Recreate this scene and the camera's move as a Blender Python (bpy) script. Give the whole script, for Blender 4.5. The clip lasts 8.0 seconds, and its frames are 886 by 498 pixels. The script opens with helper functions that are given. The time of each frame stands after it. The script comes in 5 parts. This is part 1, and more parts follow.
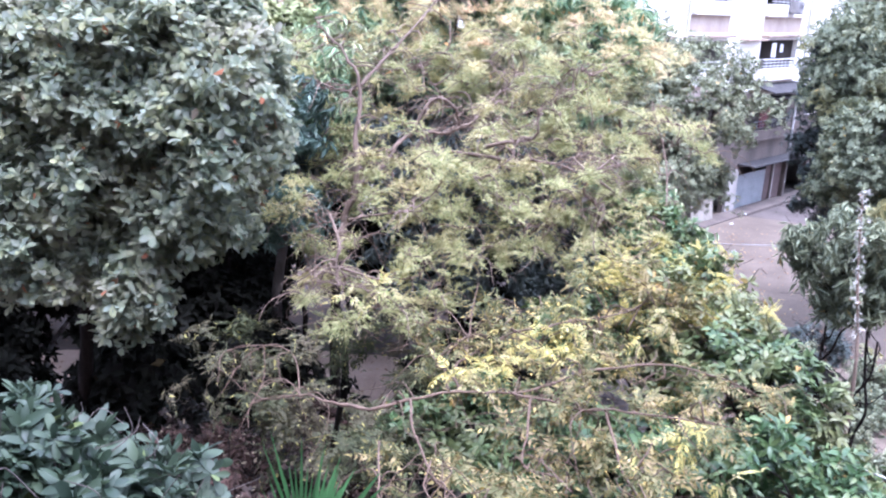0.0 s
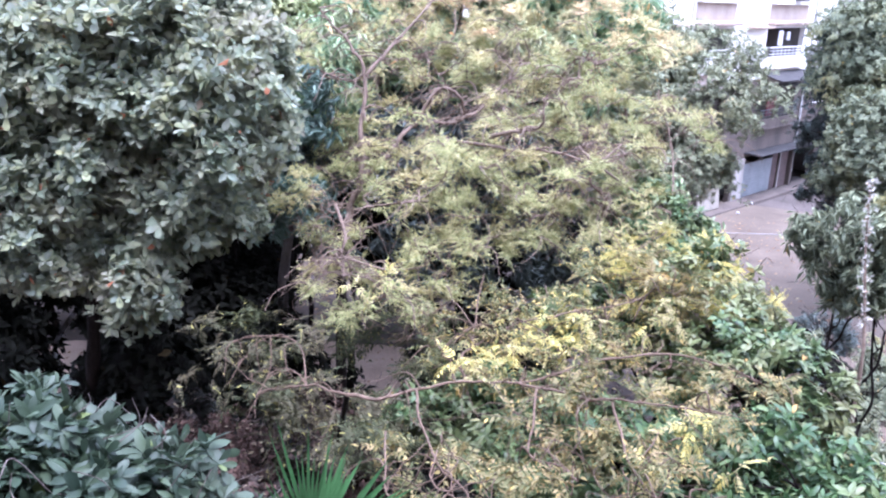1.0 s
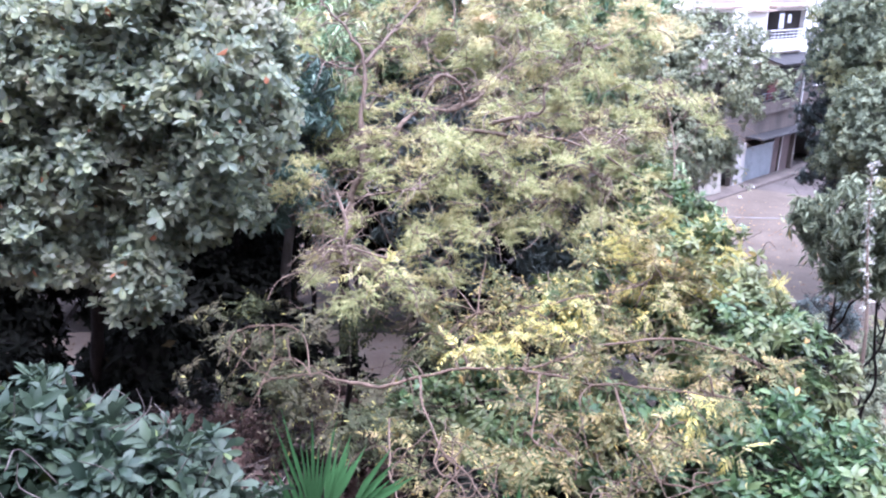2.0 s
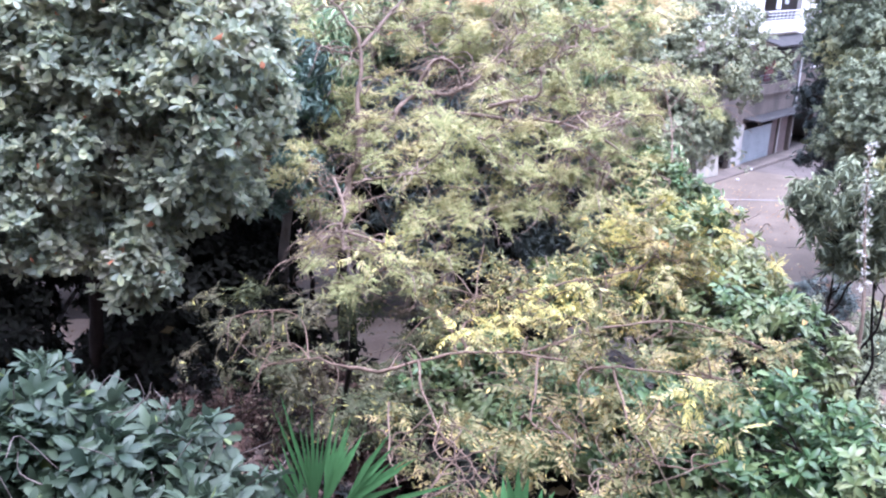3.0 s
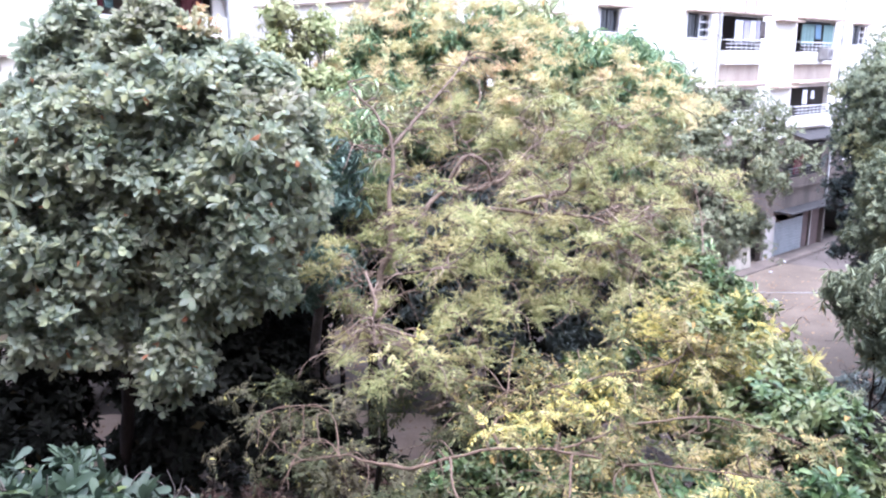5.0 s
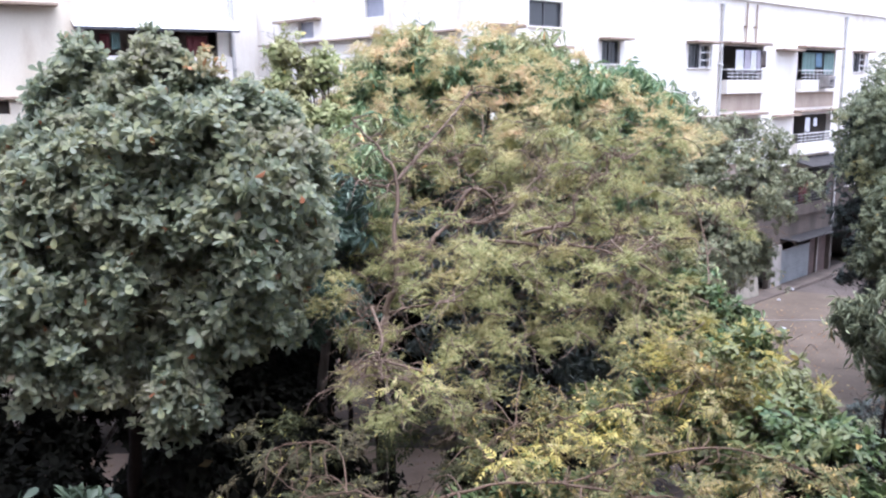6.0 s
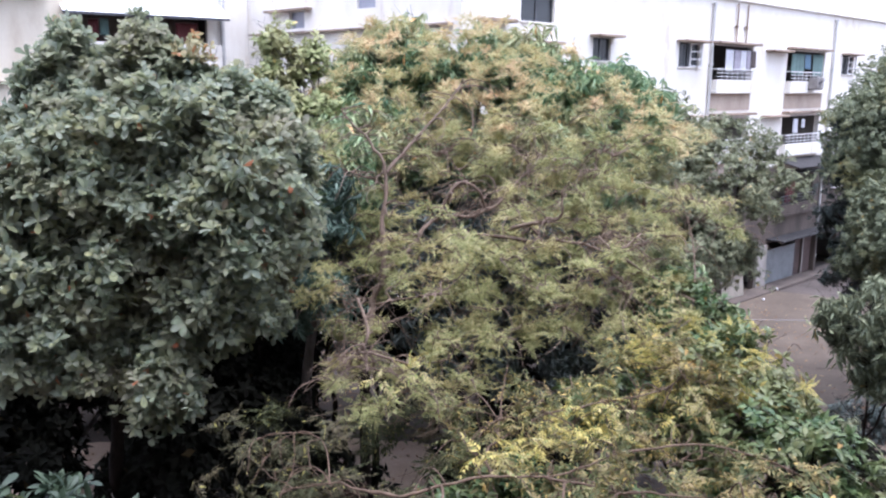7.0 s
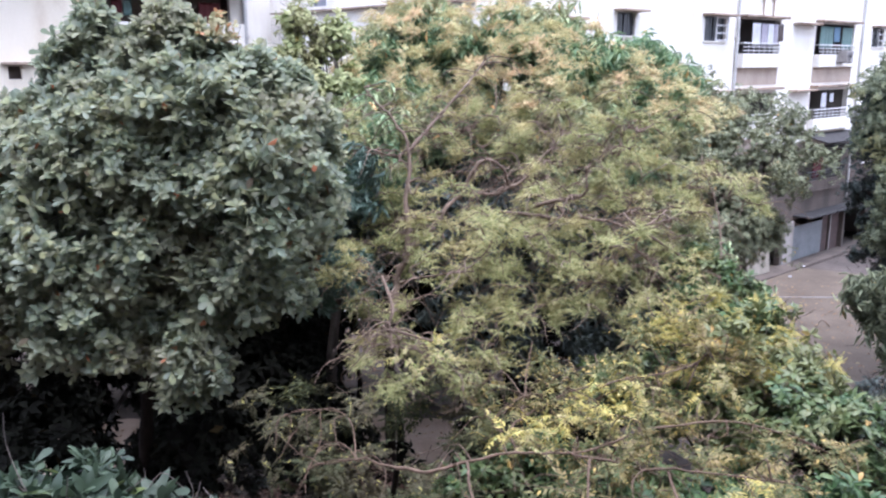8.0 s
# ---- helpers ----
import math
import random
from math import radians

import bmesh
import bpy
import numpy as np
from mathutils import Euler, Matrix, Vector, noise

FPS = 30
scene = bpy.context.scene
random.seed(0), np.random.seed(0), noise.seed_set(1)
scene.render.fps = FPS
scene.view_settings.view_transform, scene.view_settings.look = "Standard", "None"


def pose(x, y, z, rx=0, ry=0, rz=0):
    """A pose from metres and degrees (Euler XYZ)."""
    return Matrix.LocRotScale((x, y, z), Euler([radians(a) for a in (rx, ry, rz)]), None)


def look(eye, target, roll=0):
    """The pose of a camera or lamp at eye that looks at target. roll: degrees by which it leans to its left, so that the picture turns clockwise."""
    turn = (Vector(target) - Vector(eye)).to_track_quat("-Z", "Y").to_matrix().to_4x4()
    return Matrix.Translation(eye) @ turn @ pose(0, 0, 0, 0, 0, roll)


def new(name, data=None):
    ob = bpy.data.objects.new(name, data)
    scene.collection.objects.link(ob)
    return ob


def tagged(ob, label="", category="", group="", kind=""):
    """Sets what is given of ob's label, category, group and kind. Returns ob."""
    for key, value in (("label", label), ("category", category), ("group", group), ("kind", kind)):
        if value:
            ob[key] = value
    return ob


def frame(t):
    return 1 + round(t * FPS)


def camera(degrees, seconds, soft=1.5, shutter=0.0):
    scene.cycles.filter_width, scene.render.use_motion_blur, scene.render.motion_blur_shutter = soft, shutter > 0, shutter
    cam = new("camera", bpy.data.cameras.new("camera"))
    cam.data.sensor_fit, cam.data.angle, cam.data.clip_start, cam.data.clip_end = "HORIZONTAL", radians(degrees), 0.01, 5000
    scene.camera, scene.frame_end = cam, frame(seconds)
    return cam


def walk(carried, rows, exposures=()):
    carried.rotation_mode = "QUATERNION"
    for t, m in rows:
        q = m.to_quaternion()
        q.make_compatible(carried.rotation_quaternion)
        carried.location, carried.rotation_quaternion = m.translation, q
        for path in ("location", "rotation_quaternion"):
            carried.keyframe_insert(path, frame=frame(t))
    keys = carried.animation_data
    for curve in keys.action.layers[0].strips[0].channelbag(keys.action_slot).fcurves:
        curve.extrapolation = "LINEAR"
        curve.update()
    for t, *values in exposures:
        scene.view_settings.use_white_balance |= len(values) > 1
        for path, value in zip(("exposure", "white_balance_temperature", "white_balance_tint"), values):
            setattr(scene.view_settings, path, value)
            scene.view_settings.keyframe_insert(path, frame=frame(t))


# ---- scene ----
# An upper-floor view over a tree-filled yard between apartment blocks, ground at z = 0, camera 9.6 m up.
cam = camera(55.44, 8.0, soft=2.2, shutter=0.3)
# stops of exposure and white balance along the walk
EXPO = [(0.0, 2.40, 5060, 27), (3.0, 2.50, 5100, 26), (4.4, 2.56, 5150, 25), (5.8, 1.79, 5560, 19), (6.5, 1.42, 5560, 19), (8.0, 1.62, 5440, 19)]
PATH = [
    (0, pose(-0.003, 0.021, 9.601, 73.209, -2.500, 0.183)),
    (0.5, pose(-0.002, 0.020, 9.600, 72.899, -2.520, 0.151)),
    (1, pose(-0.004, 0.027, 9.602, 72.509, -2.232, 0.500)),
    (1.5, pose(0.001, 0.022, 9.599, 72.194, -1.792, 0.617)),
    (3, pose(0.001, 0.025, 9.596, 70.636, -1.221, 0.167)),
    (3.5, pose(0.003, 0.026, 9.600, 70.400, -0.998, 0.560)),
    (4, pose(-0.000, 0.028, 9.605, 70.258, -0.793, 0.795)),
    (4.5, pose(-0.003, 0.029, 9.620, 72.831, -1.258, 1.094)),
    (4.7, pose(-0.011, 0.006, 9.612, 75.256, -0.658, 1.868)),
    (5.8, pose(0.018, -0.035, 9.610, 78.419, -0.016, 2.223)),
    (6, pose(0.018, -0.042, 9.624, 79.222, 0.604, 2.333)),
    (6.5, pose(0.001, -0.050, 9.578, 79.900, -0.178, 1.956)),
    (7, pose(0.011, -0.023, 9.600, 78.835, -0.620, 1.686)),
    (7.5, pose(0.007, -0.023, 9.583, 78.298, -0.637, 1.482)),
    (8, pose(-0.007, -0.023, 9.591, 77.351, -0.053, 3.142)),
]
walk(cam, PATH, EXPO)

# ---- world and sun ----
world = bpy.data.worlds.new("overcast_sky")
scene.world = world
world.use_nodes = True
wn = world.node_tree
sky = wn.nodes.new("ShaderNodeTexSky")
sky.sky_type = 'NISHITA'
sky.sun_disc = False
sky.sun_elevation = radians(80)
sky.sun_rotation = radians(151)
sky.air_density, sky.dust_density, sky.ozone_density = 1.0, 4.0, 1.0
cloud = wn.nodes.new("ShaderNodeMix")
cloud.data_type = 'RGBA'
cloud.inputs[0].default_value = 0.72
wn.links.new(sky.outputs[0], cloud.inputs[6])
# clouds three times as bright overhead as at the horizon, as under any overcast sky
way = wn.nodes.new("ShaderNodeTexCoord")
split = wn.nodes.new("ShaderNodeSeparateXYZ")
height = wn.nodes.new("ShaderNodeMapRange")
height.inputs["To Min"].default_value, height.inputs["To Max"].default_value = 0.42, 1.32
veil = wn.nodes.new("ShaderNodeVectorMath")
veil.operation = 'SCALE'
veil.inputs[0].default_value = (8.6, 8.7, 9.0)
wn.links.new(way.outputs["Generated"], split.inputs[0])
wn.links.new(split.outputs["Z"], height.inputs["Value"])
wn.links.new(height.outputs[0], veil.inputs["Scale"])
wn.links.new(veil.outputs[0], cloud.inputs[7])
wn.links.new(cloud.outputs[2], wn.nodes["Background"].inputs["Color"])
wn.nodes["Background"].inputs["Strength"].default_value = 0.15

sun_data = bpy.data.lights.new("sun", 'SUN')
sun_data.energy, sun_data.angle, sun_data.color = 1.5, radians(28), (1.0, 0.96, 0.92)
sun = new("sun", sun_data)
sun.matrix_world = look((3.0, -5.5, 34.3), (0, 0, 0))

# ---- materials ----
def mat_new(name):
    m = bpy.data.materials.new(name)
    m.use_nodes = True
    nt = m.node_tree
    return m, nt, nt.nodes["Principled BSDF"]


def ramp(nt, fac, stops):
    r = nt.nodes.new("ShaderNodeValToRGB")
    els = r.color_ramp.elements
    while len(els) < len(stops):
        els.new(0.5)
    for el, (p, c) in zip(els, stops):
        el.position, el.color = p, (*c, 1)
    nt.links.new(fac, r.inputs[0])
    return r.outputs[0]


def noise_tex(nt, scale, detail=4.0, rough=0.6, coord="Object", stretch=(1, 1, 1)):
    tc = nt.nodes.new("ShaderNodeTexCoord")
    mp = nt.nodes.new("ShaderNodeMapping")
    mp.inputs["Scale"].default_value = stretch
    n = nt.nodes.new("ShaderNodeTexNoise")
    n.inputs["Scale"].default_value, n.inputs["Detail"].default_value, n.inputs["Roughness"].default_value = scale, detail, rough
    nt.links.new(tc.outputs[coord], mp.inputs[0])
    nt.links.new(mp.outputs[0], n.inputs["Vector"])
    return n.outputs["Fac"]


def mix_col(nt, fac, a, b, mode='MIX'):
    m = nt.nodes.new("ShaderNodeMix")
    m.data_type, m.blend_type = 'RGBA', mode
    for sock, v in ((m.inputs[0], fac), (m.inputs[6], a), (m.inputs[7], b)):
        if isinstance(v, bpy.types.NodeSocket):
            nt.links.new(v, sock)
        else:
            sock.default_value = v if isinstance(v, float) else (*v, 1)
    return m.outputs[2]


def bump(nt, bsdf, height, strength=0.3, dist=0.02):
    b = nt.nodes.new("ShaderNodeBump")
    b.inputs["Strength"].default_value, b.inputs["Distance"].default_value = strength, dist
    nt.links.new(height, b.inputs["Height"])
    nt.links.new(b.outputs[0], bsdf.inputs["Normal"])


def surface(name, stops, scale=3.0, fine=40.0, rough=0.8, metal=0.0, bumps=0.2, stretch=(1, 1, 1), gloss=0.5):
    """A plain surface: colours from noise at two scales, fine relief."""
    m, nt, b = mat_new(name)
    big = noise_tex(nt, scale, 5, 0.65, stretch=stretch)
    small = noise_tex(nt, fine, 3, 0.6)
    col = ramp(nt, big, stops)
    grey = ramp(nt, small, [(0.3, (0.72, 0.72, 0.72)), (0.7, (1.0, 1.0, 1.0))])
    nt.links.new(mix_col(nt, 0.7, col, grey, 'MULTIPLY'), b.inputs["Base Color"])
    b.inputs["Roughness"].default_value, b.inputs["Metallic"].default_value, b.inputs["Specular IOR Level"].default_value = rough, metal, gloss
    bump(nt, b, small, bumps)
    return m


def leaf_mat(name, greens, odd, odd_amount, patch_cols=None, patch_scale=0.5, rough=0.5, glow=0.25, patch=(0.45, 0.62), gloss=0.22):
    """Leaves: each leaf its own green, some leaves of odd colour, broad patches of another tint, light passing through."""
    m, nt, b = mat_new(name)
    geo = nt.nodes.new("ShaderNodeNewGeometry")
    rnd = geo.outputs["Random Per Island"]
    n = len(greens)
    col = ramp(nt, rnd, [(i / max(1, n - 1) * 0.999, c) for i, c in enumerate(greens)])
    if patch_cols:
        big = noise_tex(nt, patch_scale, 3, 0.6)
        fac = ramp(nt, big, [(patch[0], (0, 0, 0)), (patch[1], (1, 1, 1))])
        k = len(patch_cols)
        pc = ramp(nt, rnd, [(i / max(1, k - 1) * 0.999, c) for i, c in enumerate(patch_cols)])
        col = mix_col(nt, fac, col, pc)
    if odd_amount > 0:
        wn_ = nt.nodes.new("ShaderNodeTexWhiteNoise")
        wn_.noise_dimensions = '1D'
        mul = nt.nodes.new("ShaderNodeMath")
        mul.operation = 'MULTIPLY'
        mul.inputs[1].default_value = 917.3
        nt.links.new(rnd, mul.inputs[0])
        nt.links.new(mul.outputs[0], wn_.inputs["W"])
        fac = ramp(nt, wn_.outputs["Value"], [(0.0, (1, 1, 1)), (odd_amount, (1, 1, 1)), (min(1.0, odd_amount + 0.001), (0, 0, 0))])
        col = mix_col(nt, fac, col, odd)
    dust = noise_tex(nt, 9.0, 4, 0.7)
    col = mix_col(nt, 0.8, col, ramp(nt, dust, [(0.3, (0.75, 0.75, 0.72)), (0.7, (1, 1, 1))]), 'MULTIPLY')
    nt.links.new(col, b.inputs["Base Color"])
    b.inputs["Roughness"].default_value = rough
    b.inputs["Specular IOR Level"].default_value = gloss
    tr = nt.nodes.new("ShaderNodeBsdfTranslucent")
    nt.links.new(col, tr.inputs["Color"])
    mx = nt.nodes.new("ShaderNodeMixShader")
    mx.inputs[0].default_value = glow
    nt.links.new(b.outputs[0], mx.inputs[1])
    nt.links.new(tr.outputs[0], mx.inputs[2])
    nt.links.new(mx.outputs[0], nt.nodes["Material Output"].inputs["Surface"])
    return m


M_PLASTER = surface("white_plaster", [(0.28, (0.62, 0.52, 0.42)), (0.40, (0.80, 0.75, 0.67)), (0.55, (0.86, 0.82, 0.75)), (0.8, (0.90, 0.88, 0.83))], 0.8, 30, 0.9, stretch=(1, 1, 0.35))
# cream lowered in tone to hold the shade over the garages
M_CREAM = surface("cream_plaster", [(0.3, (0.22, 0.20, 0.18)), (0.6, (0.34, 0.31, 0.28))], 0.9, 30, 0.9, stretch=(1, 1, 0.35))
M_STAIN = surface("rain_stained_plaster", [(0.3, (0.15, 0.11, 0.085)), (0.6, (0.38, 0.29, 0.22))], 1.4, 30, 0.9, stretch=(1, 1, 0.3))
# cream tone: the wing's weaker light is put into the wall colour
M_WING = surface("shade_cream_plaster", [(0.28, (0.60, 0.50, 0.37)), (0.5, (0.78, 0.70, 0.56)), (0.8, (0.84, 0.77, 0.65))], 0.7, 30, 0.9, stretch=(1, 1, 0.3))
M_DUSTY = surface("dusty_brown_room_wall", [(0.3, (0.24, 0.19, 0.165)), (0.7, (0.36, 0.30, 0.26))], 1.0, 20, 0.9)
M_CONC = surface("grey_concrete", [(0.3, (0.22, 0.20, 0.19)), (0.7, (0.38, 0.36, 0.34))], 2.0, 30, 0.9)
# dark brown: the dimness inside the rooms is put into this colour
M_DARK = surface("shade_toned_room_wall", [(0.3, (0.10, 0.085, 0.075)), (0.7, (0.16, 0.13, 0.12))], 1.0, 20, 0.9)
M_RED = surface("red_brown_wall", [(0.3, (0.05, 0.033, 0.03)), (0.7, (0.11, 0.07, 0.06))], 2.0, 20, 0.9)
M_FRAME = surface("dark_painted_metal", [(0.3, (0.06, 0.06, 0.065)), (0.7, (0.10, 0.10, 0.11))], 4.0, 40, 0.5, 0.3)
M_WFRAME = surface("white_painted_wood", [(0.3, (0.62, 0.61, 0.60)), (0.7, (0.78, 0.77, 0.76))], 4.0, 40, 0.6)
M_PIPE = surface("grey_plastic_pipe", [(0.3, (0.46, 0.45, 0.44)), (0.7, (0.60, 0.59, 0.57))], 3.0, 30, 0.6)
M_SHUTTER = surface("grey_painted_steel", [(0.3, (0.17, 0.178, 0.185)), (0.7, (0.25, 0.26, 0.268))], 1.5, 30, 0.55, 0.2)
M_SHEET = surface("white_corrugated_sheet", [(0.3, (0.66, 0.66, 0.68)), (0.7, (0.80, 0.80, 0.82))], 1.2, 25, 0.6)
# dark earth: the shade beneath the crowns is part of this tone
M_SOIL = surface("packed_bare_earth", [(0.25, (0.035, 0.026, 0.021)), (0.5, (0.065, 0.05, 0.042)), (0.8, (0.11, 0.088, 0.076))], 0.35, 18, 0.95, bumps=0.5)
M_LANE = surface("dusty_concrete_lane", [(0.25, (0.062, 0.046, 0.032)), (0.5, (0.104, 0.078, 0.056)), (0.8, (0.15, 0.115, 0.085))], 0.5, 14, 0.95, bumps=0.4)
M_PATH = surface("pale_worn_concrete", [(0.25, (0.30, 0.22, 0.165)), (0.5, (0.42, 0.315, 0.24)), (0.8, (0.50, 0.39, 0.31))], 0.6, 14, 0.95, bumps=0.4)
M_BARK = surface("grey_brown_bark", [(0.3, (0.07, 0.055, 0.045)), (0.7, (0.17, 0.14, 0.12))], 6, 30, 0.9, bumps=0.6, stretch=(1, 1, 0.3))
M_PALEBARK = surface("pale_pinkish_bark", [(0.3, (0.098, 0.070, 0.051)), (0.7, (0.225, 0.162, 0.120))], 6, 40, 0.85, bumps=0.5, gloss=0.25)
M_LIMED = surface("flaking_limewashed_bark", [(0.42, (0.10, 0.085, 0.075)), (0.5, (0.55, 0.53, 0.52))], 5, 40, 0.9, bumps=0.5)
M_TWIG = surface("red_brown_twigs", [(0.3, (0.075, 0.050, 0.034)), (0.7, (0.165, 0.112, 0.078))], 6, 40, 0.85, bumps=0.4, gloss=0.2)
# near-black bark: the shade under and inside the crowns is in its colour
M_DARKBARK = surface("shade_dark_bark", [(0.3, (0.009, 0.007, 0.006)), (0.7, (0.028, 0.021, 0.018))], 6, 30, 0.9, bumps=0.6, stretch=(1, 1, 0.3), gloss=0.1)
# dark mauve that carries the trees' shade on the white block's lower floors
M_DARKMAUVE = surface("dark_mauve_plaster", [(0.3, (0.052, 0.040, 0.033)), (0.6, (0.108, 0.084, 0.068))], 1.0, 30, 0.95, stretch=(1, 1, 0.4))
M_DARKSHEET = surface("dark_sheet", [(0.3, (0.018, 0.016, 0.016)), (0.7, (0.042, 0.038, 0.038))], 2.0, 30, 0.85)
M_BAND = surface("shade_tinted_beige_plaster", [(0.3, (0.40, 0.32, 0.26)), (0.7, (0.54, 0.45, 0.37))], 1.2, 30, 0.9, stretch=(1, 1, 0.4))

M_ALMOND = leaf_mat("almond_leaves", [(0.188, 0.232, 0.160), (0.260, 0.302, 0.207), (0.322, 0.358, 0.241), (0.382, 0.410, 0.238), (0.333, 0.360, 0.277), (0.272, 0.321, 0.254), (0.371, 0.389, 0.297)], (0.470, 0.200, 0.110), 0.006,
                    [(0.286, 0.276, 0.207), (0.352, 0.336, 0.254), (0.413, 0.407, 0.302), (0.443, 0.444, 0.233), (0.305, 0.304, 0.216)], 1.1, 0.7, 0.48, gloss=0.1)
M_OLDLEAF = leaf_mat("yellow_brown_almond_leaves", [(0.30, 0.27, 0.15), (0.40, 0.34, 0.19), (0.34, 0.35, 0.20)], (0.48, 0.24, 0.12), 0.08, None, 0.8, 0.6, 0.35, gloss=0.3)
M_FEATHER = leaf_mat("yellow_green_leaflets", [(0.234, 0.258, 0.106), (0.318, 0.333, 0.144), (0.417, 0.414, 0.187), (0.490, 0.465, 0.234)], (0.626, 0.502, 0.234), 0.03,
                     [(0.459, 0.427, 0.180), (0.547, 0.495, 0.224), (0.517, 0.430, 0.234), (0.594, 0.533, 0.292)], 0.9, 0.65, 0.38, patch=(0.48, 0.64), gloss=0.14)
M_PEACH = leaf_mat("orange_tinged_leaflets", [(0.372, 0.369, 0.177), (0.503, 0.473, 0.231), (0.629, 0.556, 0.300)], (0.818, 0.511, 0.279), 0.05,
                   [(0.651, 0.511, 0.290), (0.734, 0.566, 0.343), (0.640, 0.442, 0.279)], 1.3, 0.6, 0.3, patch=(0.48, 0.64))
M_YELLOW = leaf_mat("bright_yellow_leaflets", [(0.407, 0.359, 0.107), (0.542, 0.456, 0.129), (0.639, 0.533, 0.183)], (0.290, 0.310, 0.107), 0.2,
                    [(0.387, 0.349, 0.150), (0.484, 0.417, 0.215)], 1.5, 0.6, 0.3, patch=(0.48, 0.58))
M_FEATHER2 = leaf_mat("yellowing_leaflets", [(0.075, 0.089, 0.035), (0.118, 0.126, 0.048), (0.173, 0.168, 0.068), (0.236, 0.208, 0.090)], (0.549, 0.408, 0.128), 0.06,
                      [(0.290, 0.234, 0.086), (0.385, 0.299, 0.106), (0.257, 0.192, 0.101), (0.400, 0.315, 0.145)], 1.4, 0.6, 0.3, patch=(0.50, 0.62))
M_MANGO = leaf_mat("mango_leaves", [(0.109, 0.191, 0.109), (0.182, 0.291, 0.157), (0.301, 0.415, 0.222), (0.473, 0.547, 0.294)], (0.821, 0.497, 0.212), 0.015,
                   [(0.383, 0.365, 0.212), (0.546, 0.497, 0.276), (0.329, 0.365, 0.212)], 0.5, 0.4, 0.2)
M_GREEN = leaf_mat("fresh_green_leaves", [(0.033, 0.070, 0.025), (0.057, 0.105, 0.039), (0.084, 0.140, 0.050), (0.139, 0.182, 0.069)], (0.397, 0.254, 0.077), 0.01,
                   [(0.127, 0.146, 0.055), (0.174, 0.189, 0.075), (0.160, 0.165, 0.069)], 0.7, 0.4, 0.2, gloss=0.3)
M_FAR = leaf_mat("dull_green_leaves", [(0.180, 0.203, 0.139), (0.261, 0.277, 0.177), (0.343, 0.352, 0.220)], (0.556, 0.361, 0.150), 0.006,
                 [(0.359, 0.329, 0.150), (0.489, 0.406, 0.163), (0.245, 0.262, 0.144)], 0.35, 0.5, 0.2, patch=(0.60, 0.75), gloss=0.08)
M_SHRUB = leaf_mat("blue_green_shrub_leaves", [(0.025, 0.041, 0.026), (0.037, 0.059, 0.035), (0.054, 0.080, 0.047), (0.080, 0.112, 0.061)], (0.157, 0.196, 0.066), 0.008,
                   [(0.051, 0.070, 0.046), (0.071, 0.092, 0.059), (0.059, 0.082, 0.050)], 1.2, 0.5, 0.25, gloss=0.3)
# near-black greens: the deep shade under the crowns is in this colour
M_UNDER = leaf_mat("shade_blackened_leaves", [(0.012, 0.011, 0.009), (0.016, 0.017, 0.013), (0.024, 0.024, 0.018)], (0.072, 0.055, 0.027), 0.01, None, 0.5, 0.9, 0.1, gloss=0.08)
M_PALM = leaf_mat("palm_blades", [(0.036, 0.100, 0.032), (0.054, 0.136, 0.043), (0.108, 0.200, 0.094)], (0.288, 0.280, 0.108), 0.02, None, 1.0, 0.35, 0.2)
M_WHITELEAF = leaf_mat("bleached_leaves", [(0.36, 0.35, 0.29), (0.48, 0.46, 0.40), (0.58, 0.55, 0.48)], (0.5, 0.3, 0.2), 0.05, None, 1.0, 0.6, 0.25)
M_LITTER = leaf_mat("dry_fallen_leaves", [(0.16, 0.09, 0.05), (0.26, 0.16, 0.09), (0.34, 0.24, 0.14)], (0.5, 0.4, 0.2), 0.05, None, 1.0, 0.8, 0.05)

# olive darkened for low inner parts: the shade there is in the colour
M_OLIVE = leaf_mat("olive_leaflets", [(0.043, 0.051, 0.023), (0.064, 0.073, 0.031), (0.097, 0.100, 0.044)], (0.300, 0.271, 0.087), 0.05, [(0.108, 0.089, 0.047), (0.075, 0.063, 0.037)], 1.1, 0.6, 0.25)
# withered brown, darkened to hold the shade on ground and hedge
M_BROWN = leaf_mat("shade_dark_withered_leaves", [(0.045, 0.028, 0.022), (0.075, 0.045, 0.035), (0.11, 0.07, 0.055)], (0.22, 0.18, 0.12), 0.05, [(0.03, 0.034, 0.03), (0.05, 0.055, 0.05)], 0.9, 0.8, 0.15, gloss=0.1)
# dark bluish greens with the shade of inner crowns and tree sides in them
M_DUSK = leaf_mat("dark_bluish_leaves", [(0.075, 0.093, 0.090), (0.105, 0.128, 0.120), (0.143, 0.164, 0.149)], (0.299, 0.239, 0.120), 0.004, None, 0.5, 0.8, 0.1, gloss=0.2)
M_TEAL = leaf_mat("bluish_green_leaves", [(0.07, 0.12, 0.09), (0.11, 0.17, 0.13), (0.165, 0.225, 0.175)], (0.26, 0.25, 0.12), 0.01, None, 0.5, 0.5, 0.2, gloss=0.35)
M_BOARD = surface("weathered_board", [(0.3, (0.19, 0.165, 0.13)), (0.7, (0.31, 0.275, 0.225))], 2.5, 30, 0.9, stretch=(1, 1, 0.4))
